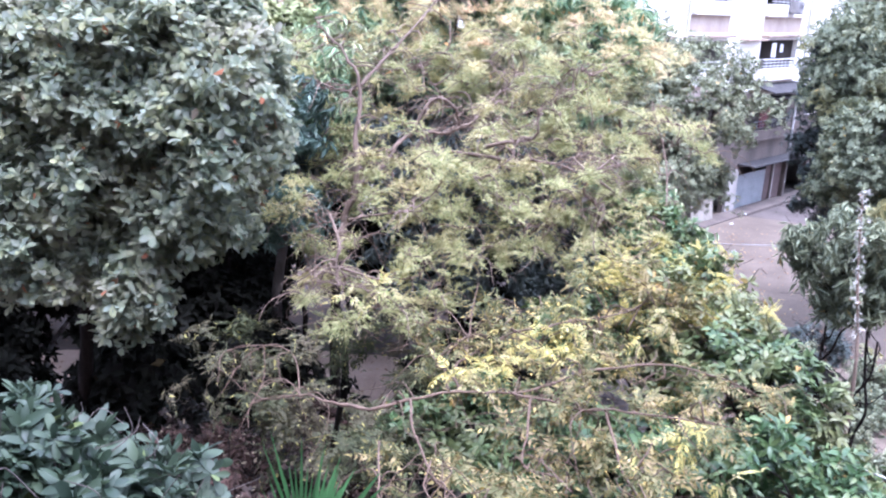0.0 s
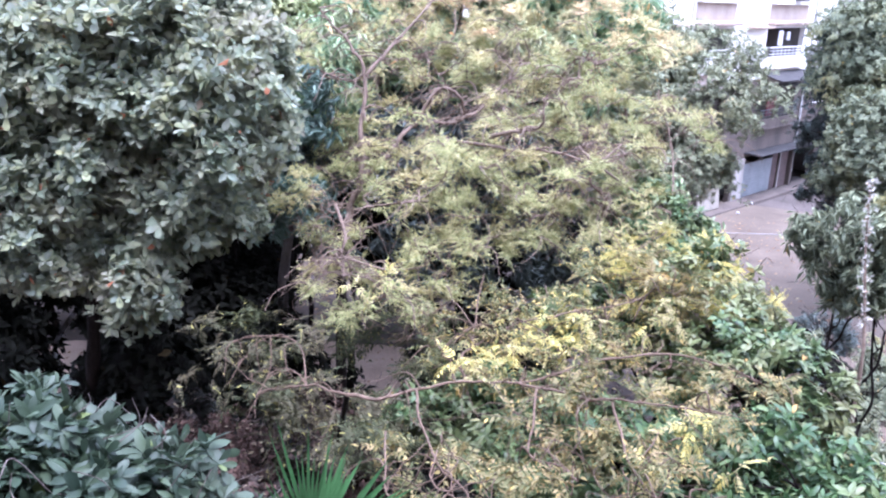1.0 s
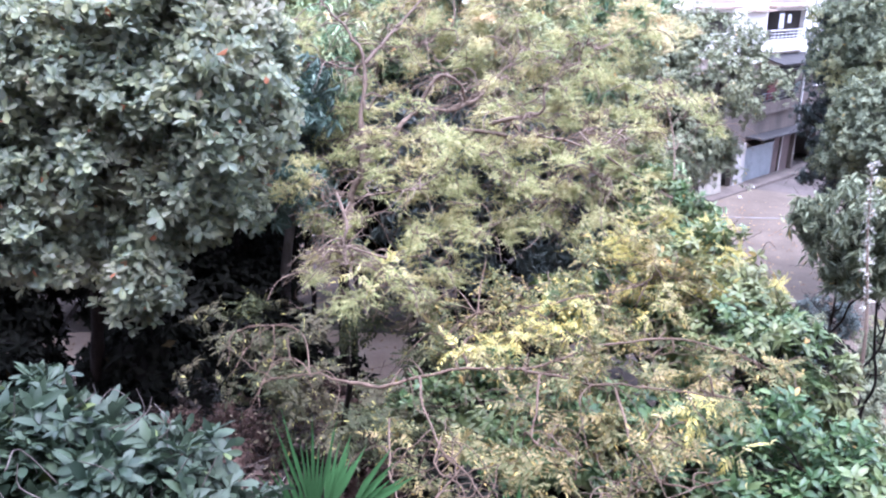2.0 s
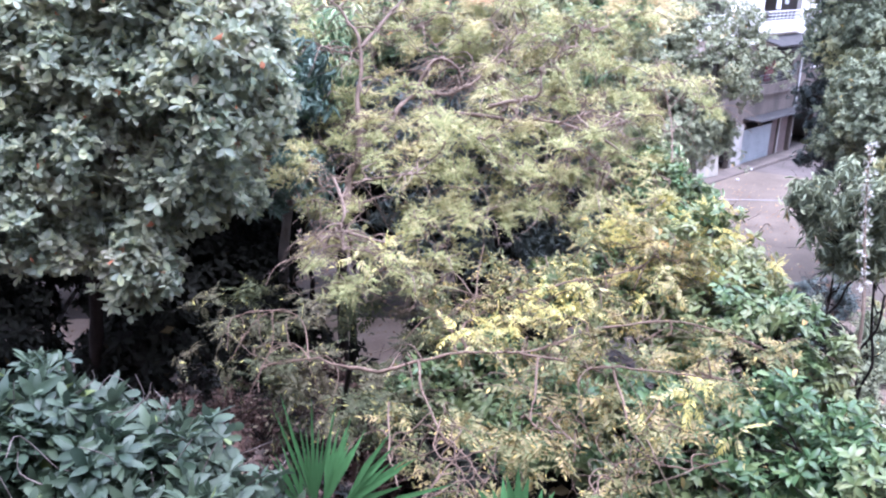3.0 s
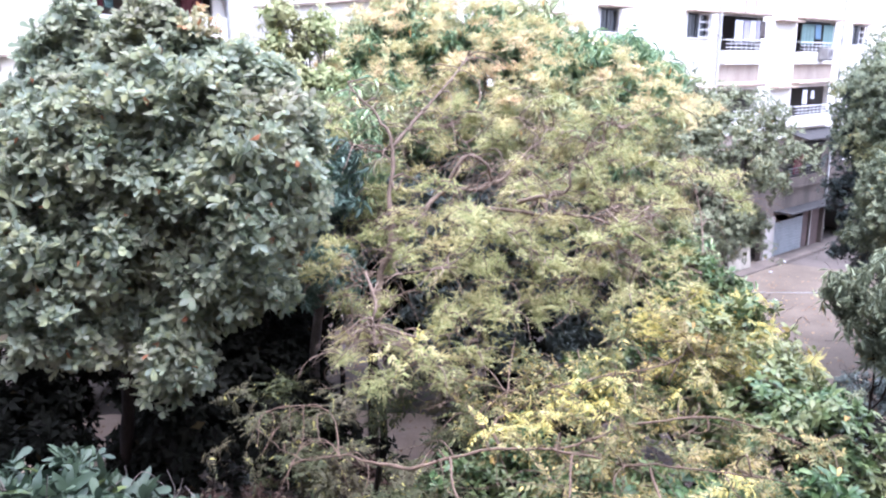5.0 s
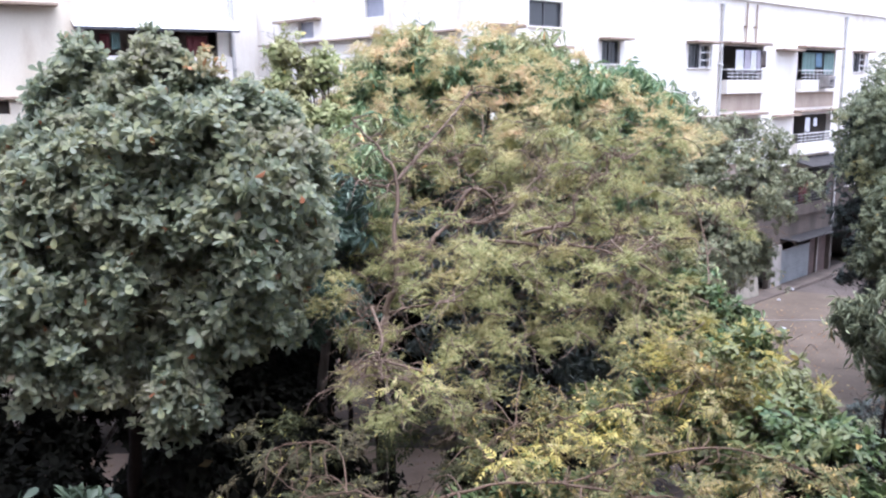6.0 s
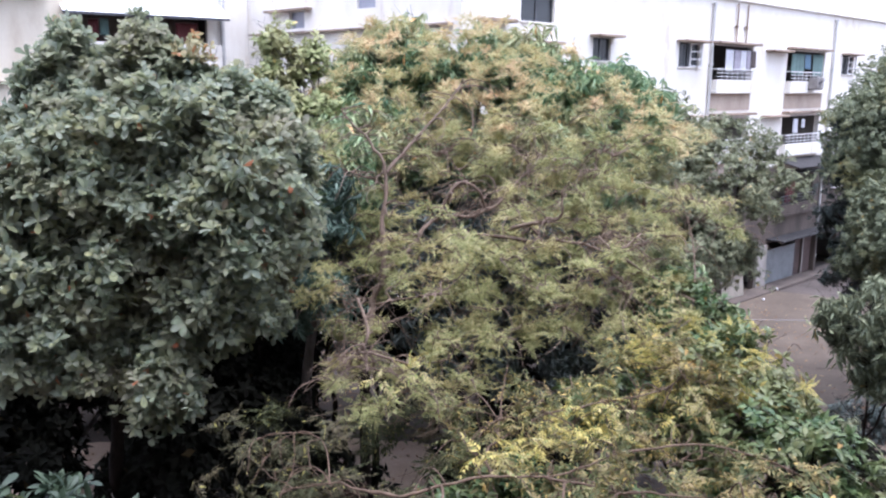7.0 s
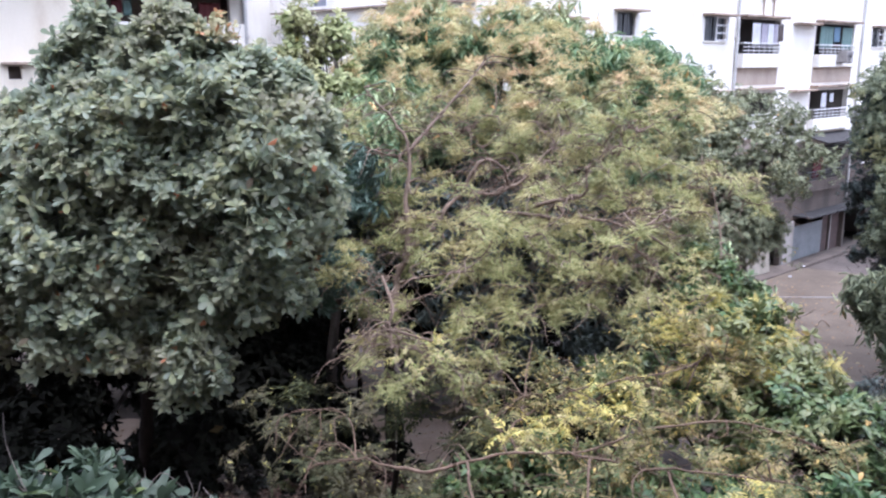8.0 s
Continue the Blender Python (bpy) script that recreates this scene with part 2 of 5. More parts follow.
M_KTREE = leaf_mat("greyish_green_leaves", [(0.150, 0.178, 0.122), (0.220, 0.246, 0.158), (0.298, 0.318, 0.194)], (0.519, 0.386, 0.146), 0.006,
                   [(0.347, 0.324, 0.146), (0.441, 0.386, 0.158), (0.237, 0.255, 0.146)], 0.4, 0.6, 0.2, patch=(0.55, 0.68), gloss=0.15)
M_LIGHT = leaf_mat("light_olive_leaves", [(0.224, 0.267, 0.118), (0.308, 0.349, 0.157), (0.420, 0.451, 0.214)], (0.700, 0.548, 0.169), 0.01, [(0.365, 0.342, 0.169), (0.461, 0.451, 0.235)], 0.8, 0.6, 0.28, gloss=0.3)

# ---- building blocks ----
def empty(name, m=None):
    ob = new(name)
    if m is not None:
        ob.matrix_world = m
    return ob


def part(name, bm, material, parent=None, label="", smooth=False):
    me = bpy.data.meshes.new(name)
    bm.normal_update()
    bm.to_mesh(me)
    bm.free()
    me.materials.append(material)
    if smooth:
        me.polygons.foreach_set("use_smooth", [True] * len(me.polygons))
    ob = new(name, me)
    ob.parent = parent
    return tagged(ob, label)


def add_box(bm, x0, x1, y0, y1, z0, z1, bevel=0.0, m=None):
    vs = [bm.verts.new((x, y, z)) for x in (x0, x1) for y in (y0, y1) for z in (z0, z1)]
    fs = [bm.faces.new([vs[i] for i in q]) for q in ((0, 1, 3, 2), (4, 6, 7, 5), (0, 4, 5, 1), (2, 3, 7, 6), (0, 2, 6, 4), (1, 5, 7, 3))]
    if bevel:
        es = list({e for f_ in fs for e in f_.edges})
        r = bmesh.ops.bevel(bm, geom=es, offset=bevel, segments=1, affect='EDGES')
        vs = list({v for f_ in r["faces"] for v in f_.verts} | {v for v in vs if v.is_valid})
    if m is not None:
        for v in vs:
            v.co = m @ v.co
    return vs


def box(*a, **k):
    bm = bmesh.new()
    add_box(bm, *a, **k)
    return bm


def mesh_np(name, verts, polys, sizes, material, parent=None, label="", smooth=False):
    """A mesh from arrays: vertices, corner indices and corners per face."""
    me = bpy.data.meshes.new(name)
    verts = np.asarray(verts, dtype=np.float32)
    polys = np.asarray(polys, dtype=np.int32).ravel()
    sizes = np.asarray(sizes, dtype=np.int32).ravel()
    me.vertices.add(len(verts))
    me.vertices.foreach_set("co", verts.ravel())
    me.loops.add(len(polys))
    me.loops.foreach_set("vertex_index", polys)
    me.polygons.add(len(sizes))
    me.polygons.foreach_set("loop_start", np.concatenate([[0], np.cumsum(sizes)[:-1]]).astype(np.int32))
    me.polygons.foreach_set("loop_total", sizes)
    if smooth:
        me.polygons.foreach_set("use_smooth", np.ones(len(sizes), dtype=bool))
    me.update(calc_edges=True)
    me.materials.append(material)
    ob = new(name, me)
    ob.parent = parent
    return tagged(ob, label)


class Soup:
    """Gathers vertices and faces of many small pieces for one mesh."""

    def __init__(self):
        self.v, self.f, self.s, self.n = [], [], [], 0

    def add(self, verts, faces, sizes):
        self.v.append(verts)
        self.f.append(np.asarray(faces, dtype=np.int64).ravel() + self.n)
        self.s.append(np.asarray(sizes).ravel())
        self.n += len(verts)

    def many(self, template, places):
        """A template (verts, faces, sizes) at many 3x4 placements (k, 3, 4)."""
        tv, tf, ts = template
        k = len(places)
        if not k:
            return
        v = np.einsum("kij,nj->kni", places[:, :, :3], tv) + places[:, None, :, 3]
        off = (np.arange(k) * len(tv))[:, None]
        self.v.append(v.reshape(-1, 3))
        self.f.append((np.asarray(tf).ravel()[None, :] + off).ravel() + self.n)
        self.s.append(np.tile(np.asarray(ts).ravel(), k))
        self.n += k * len(tv)

    def mesh(self, name, material, parent=None, label="", smooth=False):
        return mesh_np(name, np.concatenate(self.v), np.concatenate(self.f), np.concatenate(self.s), material, parent, label, smooth)


def smooth_line(pts, n=6):
    """Catmull-Rom through the points."""
    p = [np.array(q, float) for q in pts]
    p = [2 * p[0] - p[1]] + p + [2 * p[-1] - p[-2]]
    out = []
    for i in range(1, len(p) - 2):
        for u in np.linspace(0, 1, n, endpoint=False):
            a, b, c, d = p[i - 1:i + 3]
            out.append(0.5 * (2 * b + (c - a) * u + (2 * a - 5 * b + 4 * c - d) * u * u + (3 * b - a - 3 * c + d) * u ** 3))
    out.append(p[-2])
    return np.array(out)


def tube(soup, pts, r0, r1, sides=6):
    """A tapered tube along a line, closed at its tip."""
    pts = np.asarray(pts, float)
    n = len(pts)
    t = np.gradient(pts, axis=0)
    t /= np.linalg.norm(t, axis=1)[:, None] + 1e-9
    ref = np.array([0.31, 0.87, 0.38])
    u = np.cross(t, ref)
    u /= np.linalg.norm(u, axis=1)[:, None] + 1e-9
    w = np.cross(t, u)
    rad = np.linspace(r0, r1, n) * (1 + 0.12 * np.sin(np.arange(n) * 2.3 + r0 * 300))
    a = np.linspace(0, 2 * np.pi, sides, endpoint=False)
    ring = pts[:, None, :] + rad[:, None, None] * (np.cos(a)[None, :, None] * u[:, None, :] + np.sin(a)[None, :, None] * w[:, None, :])
    faces = []
    for i in range(n - 1):
        for j in range(sides):
            k = (j + 1) % sides
            faces.append((i * sides + j, i * sides + k, (i + 1) * sides + k, (i + 1) * sides + j))
    soup.add(ring.reshape(-1, 3), faces, [4] * len(faces))
    soup.add(ring[-1], [list(range(sides))], [sides])


def wiggle(rng, a, b, bend=0.15, n=5, sag=0.0):
    """A crooked line from a to b."""
    a, b = np.array(a, float), np.array(b, float)
    ln = np.linalg.norm(b - a)
    u = np.linspace(0, 1, n)
    pts = a + (b - a) * u[:, None]
    off = rng.normal(0, bend * ln / n * 1.6, (n, 3))
    off[0] = off[-1] = 0
    pts += off
    pts[:, 2] += sag * ln * np.sin(np.pi * u)
    return smooth_line(pts, 4)


# ---- leaves ----
def leaf_shape(length, width, belly=0.5, fold=0.25, droop=0.15, full=True):
    """One leaf along +x from the stalk, folded on its midrib; belly: where it is widest."""
    if not full:
        v = np.array([(0, 0, 0), (belly * length, width / 2, fold * width / 2), (length, 0, -droop * length), (belly * length, -width / 2, fold * width / 2)])
        return v, [0, 1, 2, 0, 2, 3], [3, 3]
    xs = [0.0, 0.34, 0.72, 1.0]
    z = [0, 0.02 * length, -droop * 0.4 * length, -droop * length]
    if belly > 0.55:
        w1, w2 = 0.55, 1.0
    else:
        w1, w2 = 1.0, 0.78
    v = [(xs[i] * length, 0, z[i]) for i in range(4)]
    for sgn in (1, -1):
        for i, w in ((1, w1), (2, w2)):
            v.append((xs[i] * length, sgn * w * width / 2, z[i] + fold * w * width / 2))
        if belly > 0.55:
            v.append((0.93 * length, sgn * 0.62 * width / 2, z[3] * 0.9 + fold * 0.3 * width))
    if belly > 0.55:
        f = [0, 1, 4, 1, 2, 5, 4, 2, 3, 6, 5, 0, 7, 1, 1, 7, 8, 2, 2, 8, 9, 3]
        s = [3, 4, 4, 3, 4, 4]
    else:
        f = [0, 1, 4, 1, 2, 5, 4, 2, 3, 5, 0, 6, 1, 1, 6, 7, 2, 2, 7, 3]
        s = [3, 4, 3, 3, 4, 3]
    return np.array(v, float), f, s


def turn_np(rx, ry, rz):
    return np.array(Euler((rx, ry, rz)).to_matrix())


def combine(pieces):
    """Joins (template, 3x3, offset) pieces into one template."""
    V, Fc, S, n = [], [], [], 0
    for (tv, tf, ts), r, o in pieces:
        V.append(tv @ np.asarray(r).T + np.asarray(o))
        Fc.extend(int(i) + n for i in np.asarray(tf).ravel())
        S.extend(ts)
        n += len(tv)
    return np.concatenate(V), Fc, S


def rosette(rng, n, length, width, belly=0.6, lift=0.35, full=True, droop=0.15, stem=0.06):
    """Leaves set round a twig's tip, which points along +z."""
    ps = []
    for i in range(n):
        s = rng.uniform(0.75, 1.15)
        el = rng.normal(lift, 0.40)
        r = turn_np(0, 0, i * 2.4 + rng.uniform(-0.4, 0.4)) @ turn_np(0, -el, 0) @ turn_np(rng.normal(0, 0.3), 0, 0) * s
        ps.append((leaf_shape(length, width, belly, 0.25, droop, full), r, (0, 0, -stem * rng.random())))
    return combine(ps)


def pinnate(rng, length, pairs, leaflet, width, arch=0.35, full=False):
    """A feather-like leaf along +x: a thin stalk with paired leaflets."""
    ps = []
    n = pairs
    xs = np.linspace(0.22, 1.0, n)
    zc = lambda u: (0.15 * u - arch * u * u) * length
    for i, u in enumerate(xs):
        k = math.sin(math.pi * (0.25 + 0.65 * u)) * rng.uniform(0.85, 1.15)
        for sgn in (1, -1):
            a = sgn * rng.uniform(0.85, 1.2)
            r = turn_np(0, 0, a) @ turn_np(0, rng.uniform(0.05, 0.5), 0) * k
            ps.append((leaf_shape(leaflet, width, 0.4, 0.2, 0.2, full), r, (u * length, 0, zc(u))))
    ps.append((leaf_shape(leaflet, width, 0.4, 0.2, 0.2, full), np.eye(3), (length, 0, zc(1.0))))
    w = 0.004
    st = [(0, -w, 0), (0, w, 0), (0.5 * length, w, zc(0.5)), (0.5 * length, -w, zc(0.5)), (length, 0, zc(1.0))]
    ps.append(((np.array(st), [0, 1, 2, 3, 3, 2, 4], [4, 3]), np.eye(3), (0, 0, 0)))
    return combine(ps)


def spray(rng, n, leaf_maker, lift=0.3, spread=0.35, along=0.15):
    """Feather leaves set round a twig tip along +z."""
    ps = []
    for i in range(n):
        el = rng.normal(lift, spread)
        r = turn_np(0, 0, i * 2.4 + rng.uniform(-0.5, 0.5)) @ turn_np(0, -el, 0) @ turn_np(rng.normal(0, 0.35), 0, 0) * rng.uniform(0.75, 1.2)
        ps.append((leaf_maker(), r, (0, 0, -along * rng.random())))
    return combine(ps)


def sample_lobes(rng, lobes, count, shell=0.55, gaps=0.0, gap_scale=0.9, under=0.5):
    """Places and outward ways in the outer part of a crown made of ellipsoids (x, y, z, rx, ry, rz, weight)."""
    L = np.array([l[:6] for l in lobes], float)
    wts = np.array([l[6] if len(l) > 6 else 1.0 for l in lobes]) * np.cbrt(L[:, 3] * L[:, 4] * L[:, 5]) ** 2
    pick = rng.choice(len(L), size=count, p=wts / wts.sum())
    d = rng.normal(size=(count, 3))
    d[:, 2] = np.where(d[:, 2] < 0, d[:, 2] * under, d[:, 2])
    d /= np.linalg.norm(d, axis=1)[:, None]
    rad = 1 - (1 - shell) * rng.random(count) ** 1.5
    rad *= 1 + rng.normal(0, 0.07, count)
    p = L[pick, :3] + d * rad[:, None] * L[pick, 3:]
    nrm = d / L[pick, 3:]
    nrm /= np.linalg.norm(nrm, axis=1)[:, None]
    if gaps > 0:
        keep = np.array([noise.noise(Vector(q * gap_scale)) for q in p]) > -0.5 + gaps
        p, nrm, pick = p[keep], nrm[keep], pick[keep]
    return p, nrm, pick


def placements(rng, p, nrm, up=0.5, size=(0.8, 1.2), jitter=0.35):
    """Frames whose +z lies between the outward way and up, turned at random."""
    z = nrm * (1 - up) + np.array([0, 0, up]) + rng.normal(0, jitter, p.shape)
    z /= np.linalg.norm(z, axis=1)[:, None] + 1e-9
    a = rng.normal(size=p.shape)
    x = np.cross(a, z)
    x /= np.linalg.norm(x, axis=1)[:, None] + 1e-9
    y = np.cross(z, x)
    s = rng.uniform(*size, len(p))[:, None, None]
    m = np.stack([x, y, z], axis=2) * s
    return np.concatenate([m, p[:, :, None]], axis=2)


def clumped(rng, lobes, clumps, per, radius=(0.35, 0.6), flat=0.45, gaps=0.0, gap_scale=0.9, under=0.5, lean=0.5, shell=0.7):
    """Leaf places gathered in flattened tufts on the outside of a crown of ellipsoids."""
    c, cn, pick = sample_lobes(rng, lobes, clumps, shell, gaps, gap_scale, under)
    k = len(c)
    ax = cn * (1 - lean) + np.array([0, 0, lean]) + rng.normal(0, 0.15, c.shape)
    ax /= np.linalg.norm(ax, axis=1)[:, None]
    r = rng.uniform(*radius, k)
    d = rng.normal(size=(k, per, 3))
    d /= np.linalg.norm(d, axis=2)[:, :, None]
    d *= (rng.random((k, per, 1)) ** 0.45)
    along = np.einsum("kpi,ki->kp", d, ax)
    flatd = d - along[:, :, None] * ax[:, None, :] * (1 - flat)
    out = flatd * r[:, None, None]
    p = c[:, None, :] + out
    n = out / (r[:, None, None]) * 0.9 + ax[:, None, :] * 0.6
    n /= np.linalg.norm(n, axis=2)[:, :, None]
    return p.reshape(-1, 3), n.reshape(-1, 3), np.repeat(pick, per), c, pick


def tuft_crown(rng, name, lobes, clumps, per, templates, material, parent, up=0.35, size=(0.8, 1.2), radius=(0.35, 0.6), flat=0.45, gaps=0.0, gap_scale=0.9,
               under=0.5, lean=0.5, shell=0.7, jitter=0.3, apart=0, apart_name="leaf", clear=()):
    """A crown of tufts. The few clusters within the nearest stretch of the plan become leaves of their own, the rest one mesh."""
    p, nrm, pick, c, cpick = clumped(rng, lobes, clumps, per, radius, flat, gaps, gap_scale, under, lean, shell)
    for x, y, z, r in clear:
        keep = np.linalg.norm(p - (x, y, z), axis=1) > r
        p, nrm = p[keep], nrm[keep]
    pl = placements(rng, p, nrm, up, size, jitter)
    which = rng.integers(len(templates), size=len(p))
    single = np.zeros(len(p), bool)
    if apart:
        single[np.argsort(p[:, 1] - 0.4 * p[:, 2])[:apart]] = True
    sp = Soup()
    for k, tmpl in enumerate(templates):
        sp.many(tmpl, pl[(which == k) & ~single])
    ob = sp.mesh(name, material, parent)
    tagged(ob, kind="stuff")
    leaves_apart(templates, material, parent, pl, which, single, apart_name)
    return ob, c, cpick


def break_up(seed, lobes, k, part=0.42):
    """Each large ellipsoid of a crown as k smaller ones set on it, so that the crown has bulges and deep creases."""
    rng = np.random.default_rng(seed)
    out = []
    for l in lobes:
        c, r = np.array(l[:3], float), np.array(l[3:6], float)
        for _ in range(k):
            d = rng.normal(size=3)
            d /= np.linalg.norm(d)
            q, w_ = c + d * r * (1 - part * 0.85), r * part * rng.uniform(0.75, 1.25)
            out.append((*q, *w_, l[6] if len(l) > 6 else 1.0))
    return out


def spaced(p, wide, high):
    """Keeps those places that stand clear of the ones kept before them."""
    keep = []
    for i, q in enumerate(p):
        if all(((q[0] - p[j][0]) ** 2 + (q[1] - p[j][1]) ** 2) / wide ** 2 + (q[2] - p[j][2]) ** 2 / high ** 2 > 1 for j in keep):
            keep.append(i)
    return keep


def pad_crown(rng, name, lobes, tries, wide, high, per, templates, material, parent, radius=(0.35, 0.6), flat=0.22, droop=0.35, size=(0.8, 1.2), gaps=0.0, gap_scale=0.9,
              under=0.35, shell=0.4, tilt=0.35, up=0.55, apart=0, apart_name="leaf_spray", clear=()):
    """A layered crown: flat ragged pads of sprays with open air between them. Returns the mesh and the pads' middles."""
    c, cn, pick = sample_lobes(rng, lobes, tries, shell, gaps, gap_scale, under)
    for x, y, z, r in clear:
        keep = np.linalg.norm(c - (x, y, z), axis=1) > r + 0.25
        c, cn = c[keep], cn[keep]
    k = spaced(c, wide, high)
    c, cn = c[k], cn[k]
    P, N = [], []
    for q, n_ in zip(c, cn):
        ax = n_ * tilt + np.array([0, 0, 1 - tilt]) + rng.normal(0, 0.12, 3)
        ax /= np.linalg.norm(ax)
        u = np.cross(ax, rng.normal(size=3))
        u /= np.linalg.norm(u)
        v = np.cross(ax, u)
        R = rng.uniform(*radius)
        bits = rng.integers(3, 6)
        ang = rng.uniform(0, 2 * np.pi, bits)
        far = rng.uniform(0.2, 0.8, bits)
        b = rng.integers(bits, size=per)
        e = rng.normal(0, 0.24, (per, 2)) + np.stack([np.cos(ang[b]) * far[b], 0.75 * np.sin(ang[b]) * far[b]], 1)
        rr = np.linalg.norm(e, axis=1)
        h = rng.normal(0, flat, per) - droop * rr ** 2 + 0.12 * np.sin(b * 2.1 + ang[0] * 5)
        P.append(q + R * (e[:, :1] * u + e[:, 1:] * v + h[:, None] * ax))
        w_ = e[:, :1] * u + e[:, 1:] * v + 0.55 * ax
        N.append(w_ / np.linalg.norm(w_, axis=1)[:, None])
    p, nrm = np.concatenate(P), np.concatenate(N)
    pl = placements(rng, p, nrm, up, size, 0.3)
    which = rng.integers(len(templates), size=len(p))
    single = np.zeros(len(p), bool)
    if apart:
        single[np.argsort(p[:, 1] - 0.4 * p[:, 2])[:apart]] = True
    sp = Soup()
    for i, tmpl in enumerate(templates):
        sp.many(tmpl, pl[(which == i) & ~single])
    ob = tagged(sp.mesh(name, material, parent), kind="stuff")
    leaves_apart(templates, material, parent, pl, which, single, apart_name)
    return ob, c


def leaves_apart(templates, material, parent, pl, which, single, name):
    """The nearest clusters as parts of their own, on shared meshes."""
    shapes = {}
    for i in np.flatnonzero(single):
        k = which[i]
        if k not in shapes:
            o = mesh_np(name, *templates[k], material)
            shapes[k] = o.data
            bpy.data.objects.remove(o)
        o = new(name, shapes[k])
        o.parent = parent
        m = np.eye(4)
        m[:3] = pl[i]
        o.matrix_basis = Matrix(m.tolist())


def wood(rng, tree, base, fork, lobes, trunk_r, bark, c, limbs=(), limb_r=None, twig_r=0.012, bend=0.2, share=1.0, trunk_bark=None, auto=True, reach=1.6, curls=0):
    """Trunk, a limb to each lobe and given limbs (points, radius at both ends), and a twig from the nearest limb to each tuft."""
    sp = Soup()
    tube(sp, wiggle(rng, base, fork, 0.06, 5), trunk_r, trunk_r * 0.75, 9)
    sp.mesh("trunk", trunk_bark or bark, tree, smooth=True)
    lines = []
    lr = limb_r or trunk_r * 0.4
    given = np.concatenate([np.array(q[0], float)[1:-1] for q in limbs]) if limbs else None
    for l in lobes if auto else ():
        goal, start = np.array(l[:3], float) + [0, 0, -0.15 * l[5]], np.array(fork, float)
        if given is not None:
            start = given[np.argmin(np.linalg.norm(given - goal, axis=1) + 1.5 * np.maximum(0, given[:, 2] - goal[2]))]
        line = wiggle(rng, start, goal, bend, 6, -0.05)
        lines.append((line, lr, lr * 0.25))
    for pts, r0, r1 in limbs:
        line = smooth_line(pts, 6)
        kink = rng.normal(0, 1, (len(line), 3))
        kink[0] = kink[-1] = 0
        kink = (kink + np.roll(kink, 1, 0) + np.roll(kink, -1, 0)) / 3
        lines.append((line + kink * (0.012 + 0.35 * r0), r0, r1))
    for line, r0, r1 in lines:
        sp = Soup()
        tube(sp, line, r0, r1, 7)
        sp.mesh("limb", bark, tree, smooth=True)
    nodes = np.concatenate([l[0][len(l[0]) // 4:] for l in lines])
    tw = Soup()
    for q in c[: int(len(c) * share)]:
        d = np.linalg.norm(nodes - q, axis=1) + 0.8 * np.maximum(0, nodes[:, 2] - q[2])
        s = nodes[np.argsort(d)[rng.integers(0, 3)]]
        if np.linalg.norm(s - q) > reach:
            s = q - (q - s) / np.linalg.norm(q - s) * reach * 0.7
        line = wiggle(rng, s, q, bend * 1.3, 5, 0.04)
        tube(tw, line, twig_r * rng.uniform(0.7, 1.5), 0.005, 4)
        for _ in range(3):
            a = line[rng.integers(len(line) // 2, len(line))]
            tube(tw, wiggle(rng, a, q + rng.normal(0, 0.26, 3), bend * 1.3, 4, 0.04), twig_r * 0.5, 0.003, 3)
    for _ in range(curls):
        s = nodes[rng.integers(len(nodes))] if rng.random() < 0.45 else c[rng.integers(len(c))]
        a, ln, dr = rng.uniform(0, 2 * np.pi), rng.uniform(0.35, 0.95), rng.uniform(0.2, 0.7)
        w_ = np.linspace(0, 1, 6)
        turn = a + rng.uniform(-1.4, 1.4) * w_
        pts = np.stack([s[0] + np.cos(turn) * w_ * ln, s[1] + np.sin(turn) * w_ * ln, s[2] + 0.12 * np.sin(w_ * 3) - dr * w_ ** 2 + rng.uniform(0, 0.7) * dr * w_ ** 5], 1)
        tube(tw, smooth_line(pts + rng.normal(0, 0.012, pts.shape), 4), twig_r * rng.uniform(0.55, 1.1) + 0.001, 0.003, 4)
    tagged(tw.mesh("brushwood", bark, tree, smooth=True), kind="stuff")

# ---- the ground ----
def ground_sheet():
    bm = bmesh.new()
    n, half = 60, 400.0
    grid = []
    for i in range(n + 1):
        row = []
        for j in range(n + 1):
            u, v = (i / n * 2 - 1), (j / n * 2 - 1)
            x, y = half * u * abs(u) ** 1.5, 15 + half * v * abs(v) ** 1.5
            z = 0.05 * noise.noise(Vector((x * 0.4, y * 0.4, 0))) if abs(x) < 40 and abs(y) < 60 else 0.0
            row.append(bm.verts.new((x, y, z - 0.03)))
        grid.append(row)
    for i in range(n):
        for j in range(n):
            bm.faces.new((grid[i][j], grid[i + 1][j], grid[i + 1][j + 1], grid[i][j + 1]))
    g = part("ground", bm, M_SOIL, None, smooth=True)
    tagged(g, "bare brown packed earth yard under the trees", "ground", kind="structure")


ground_sheet()


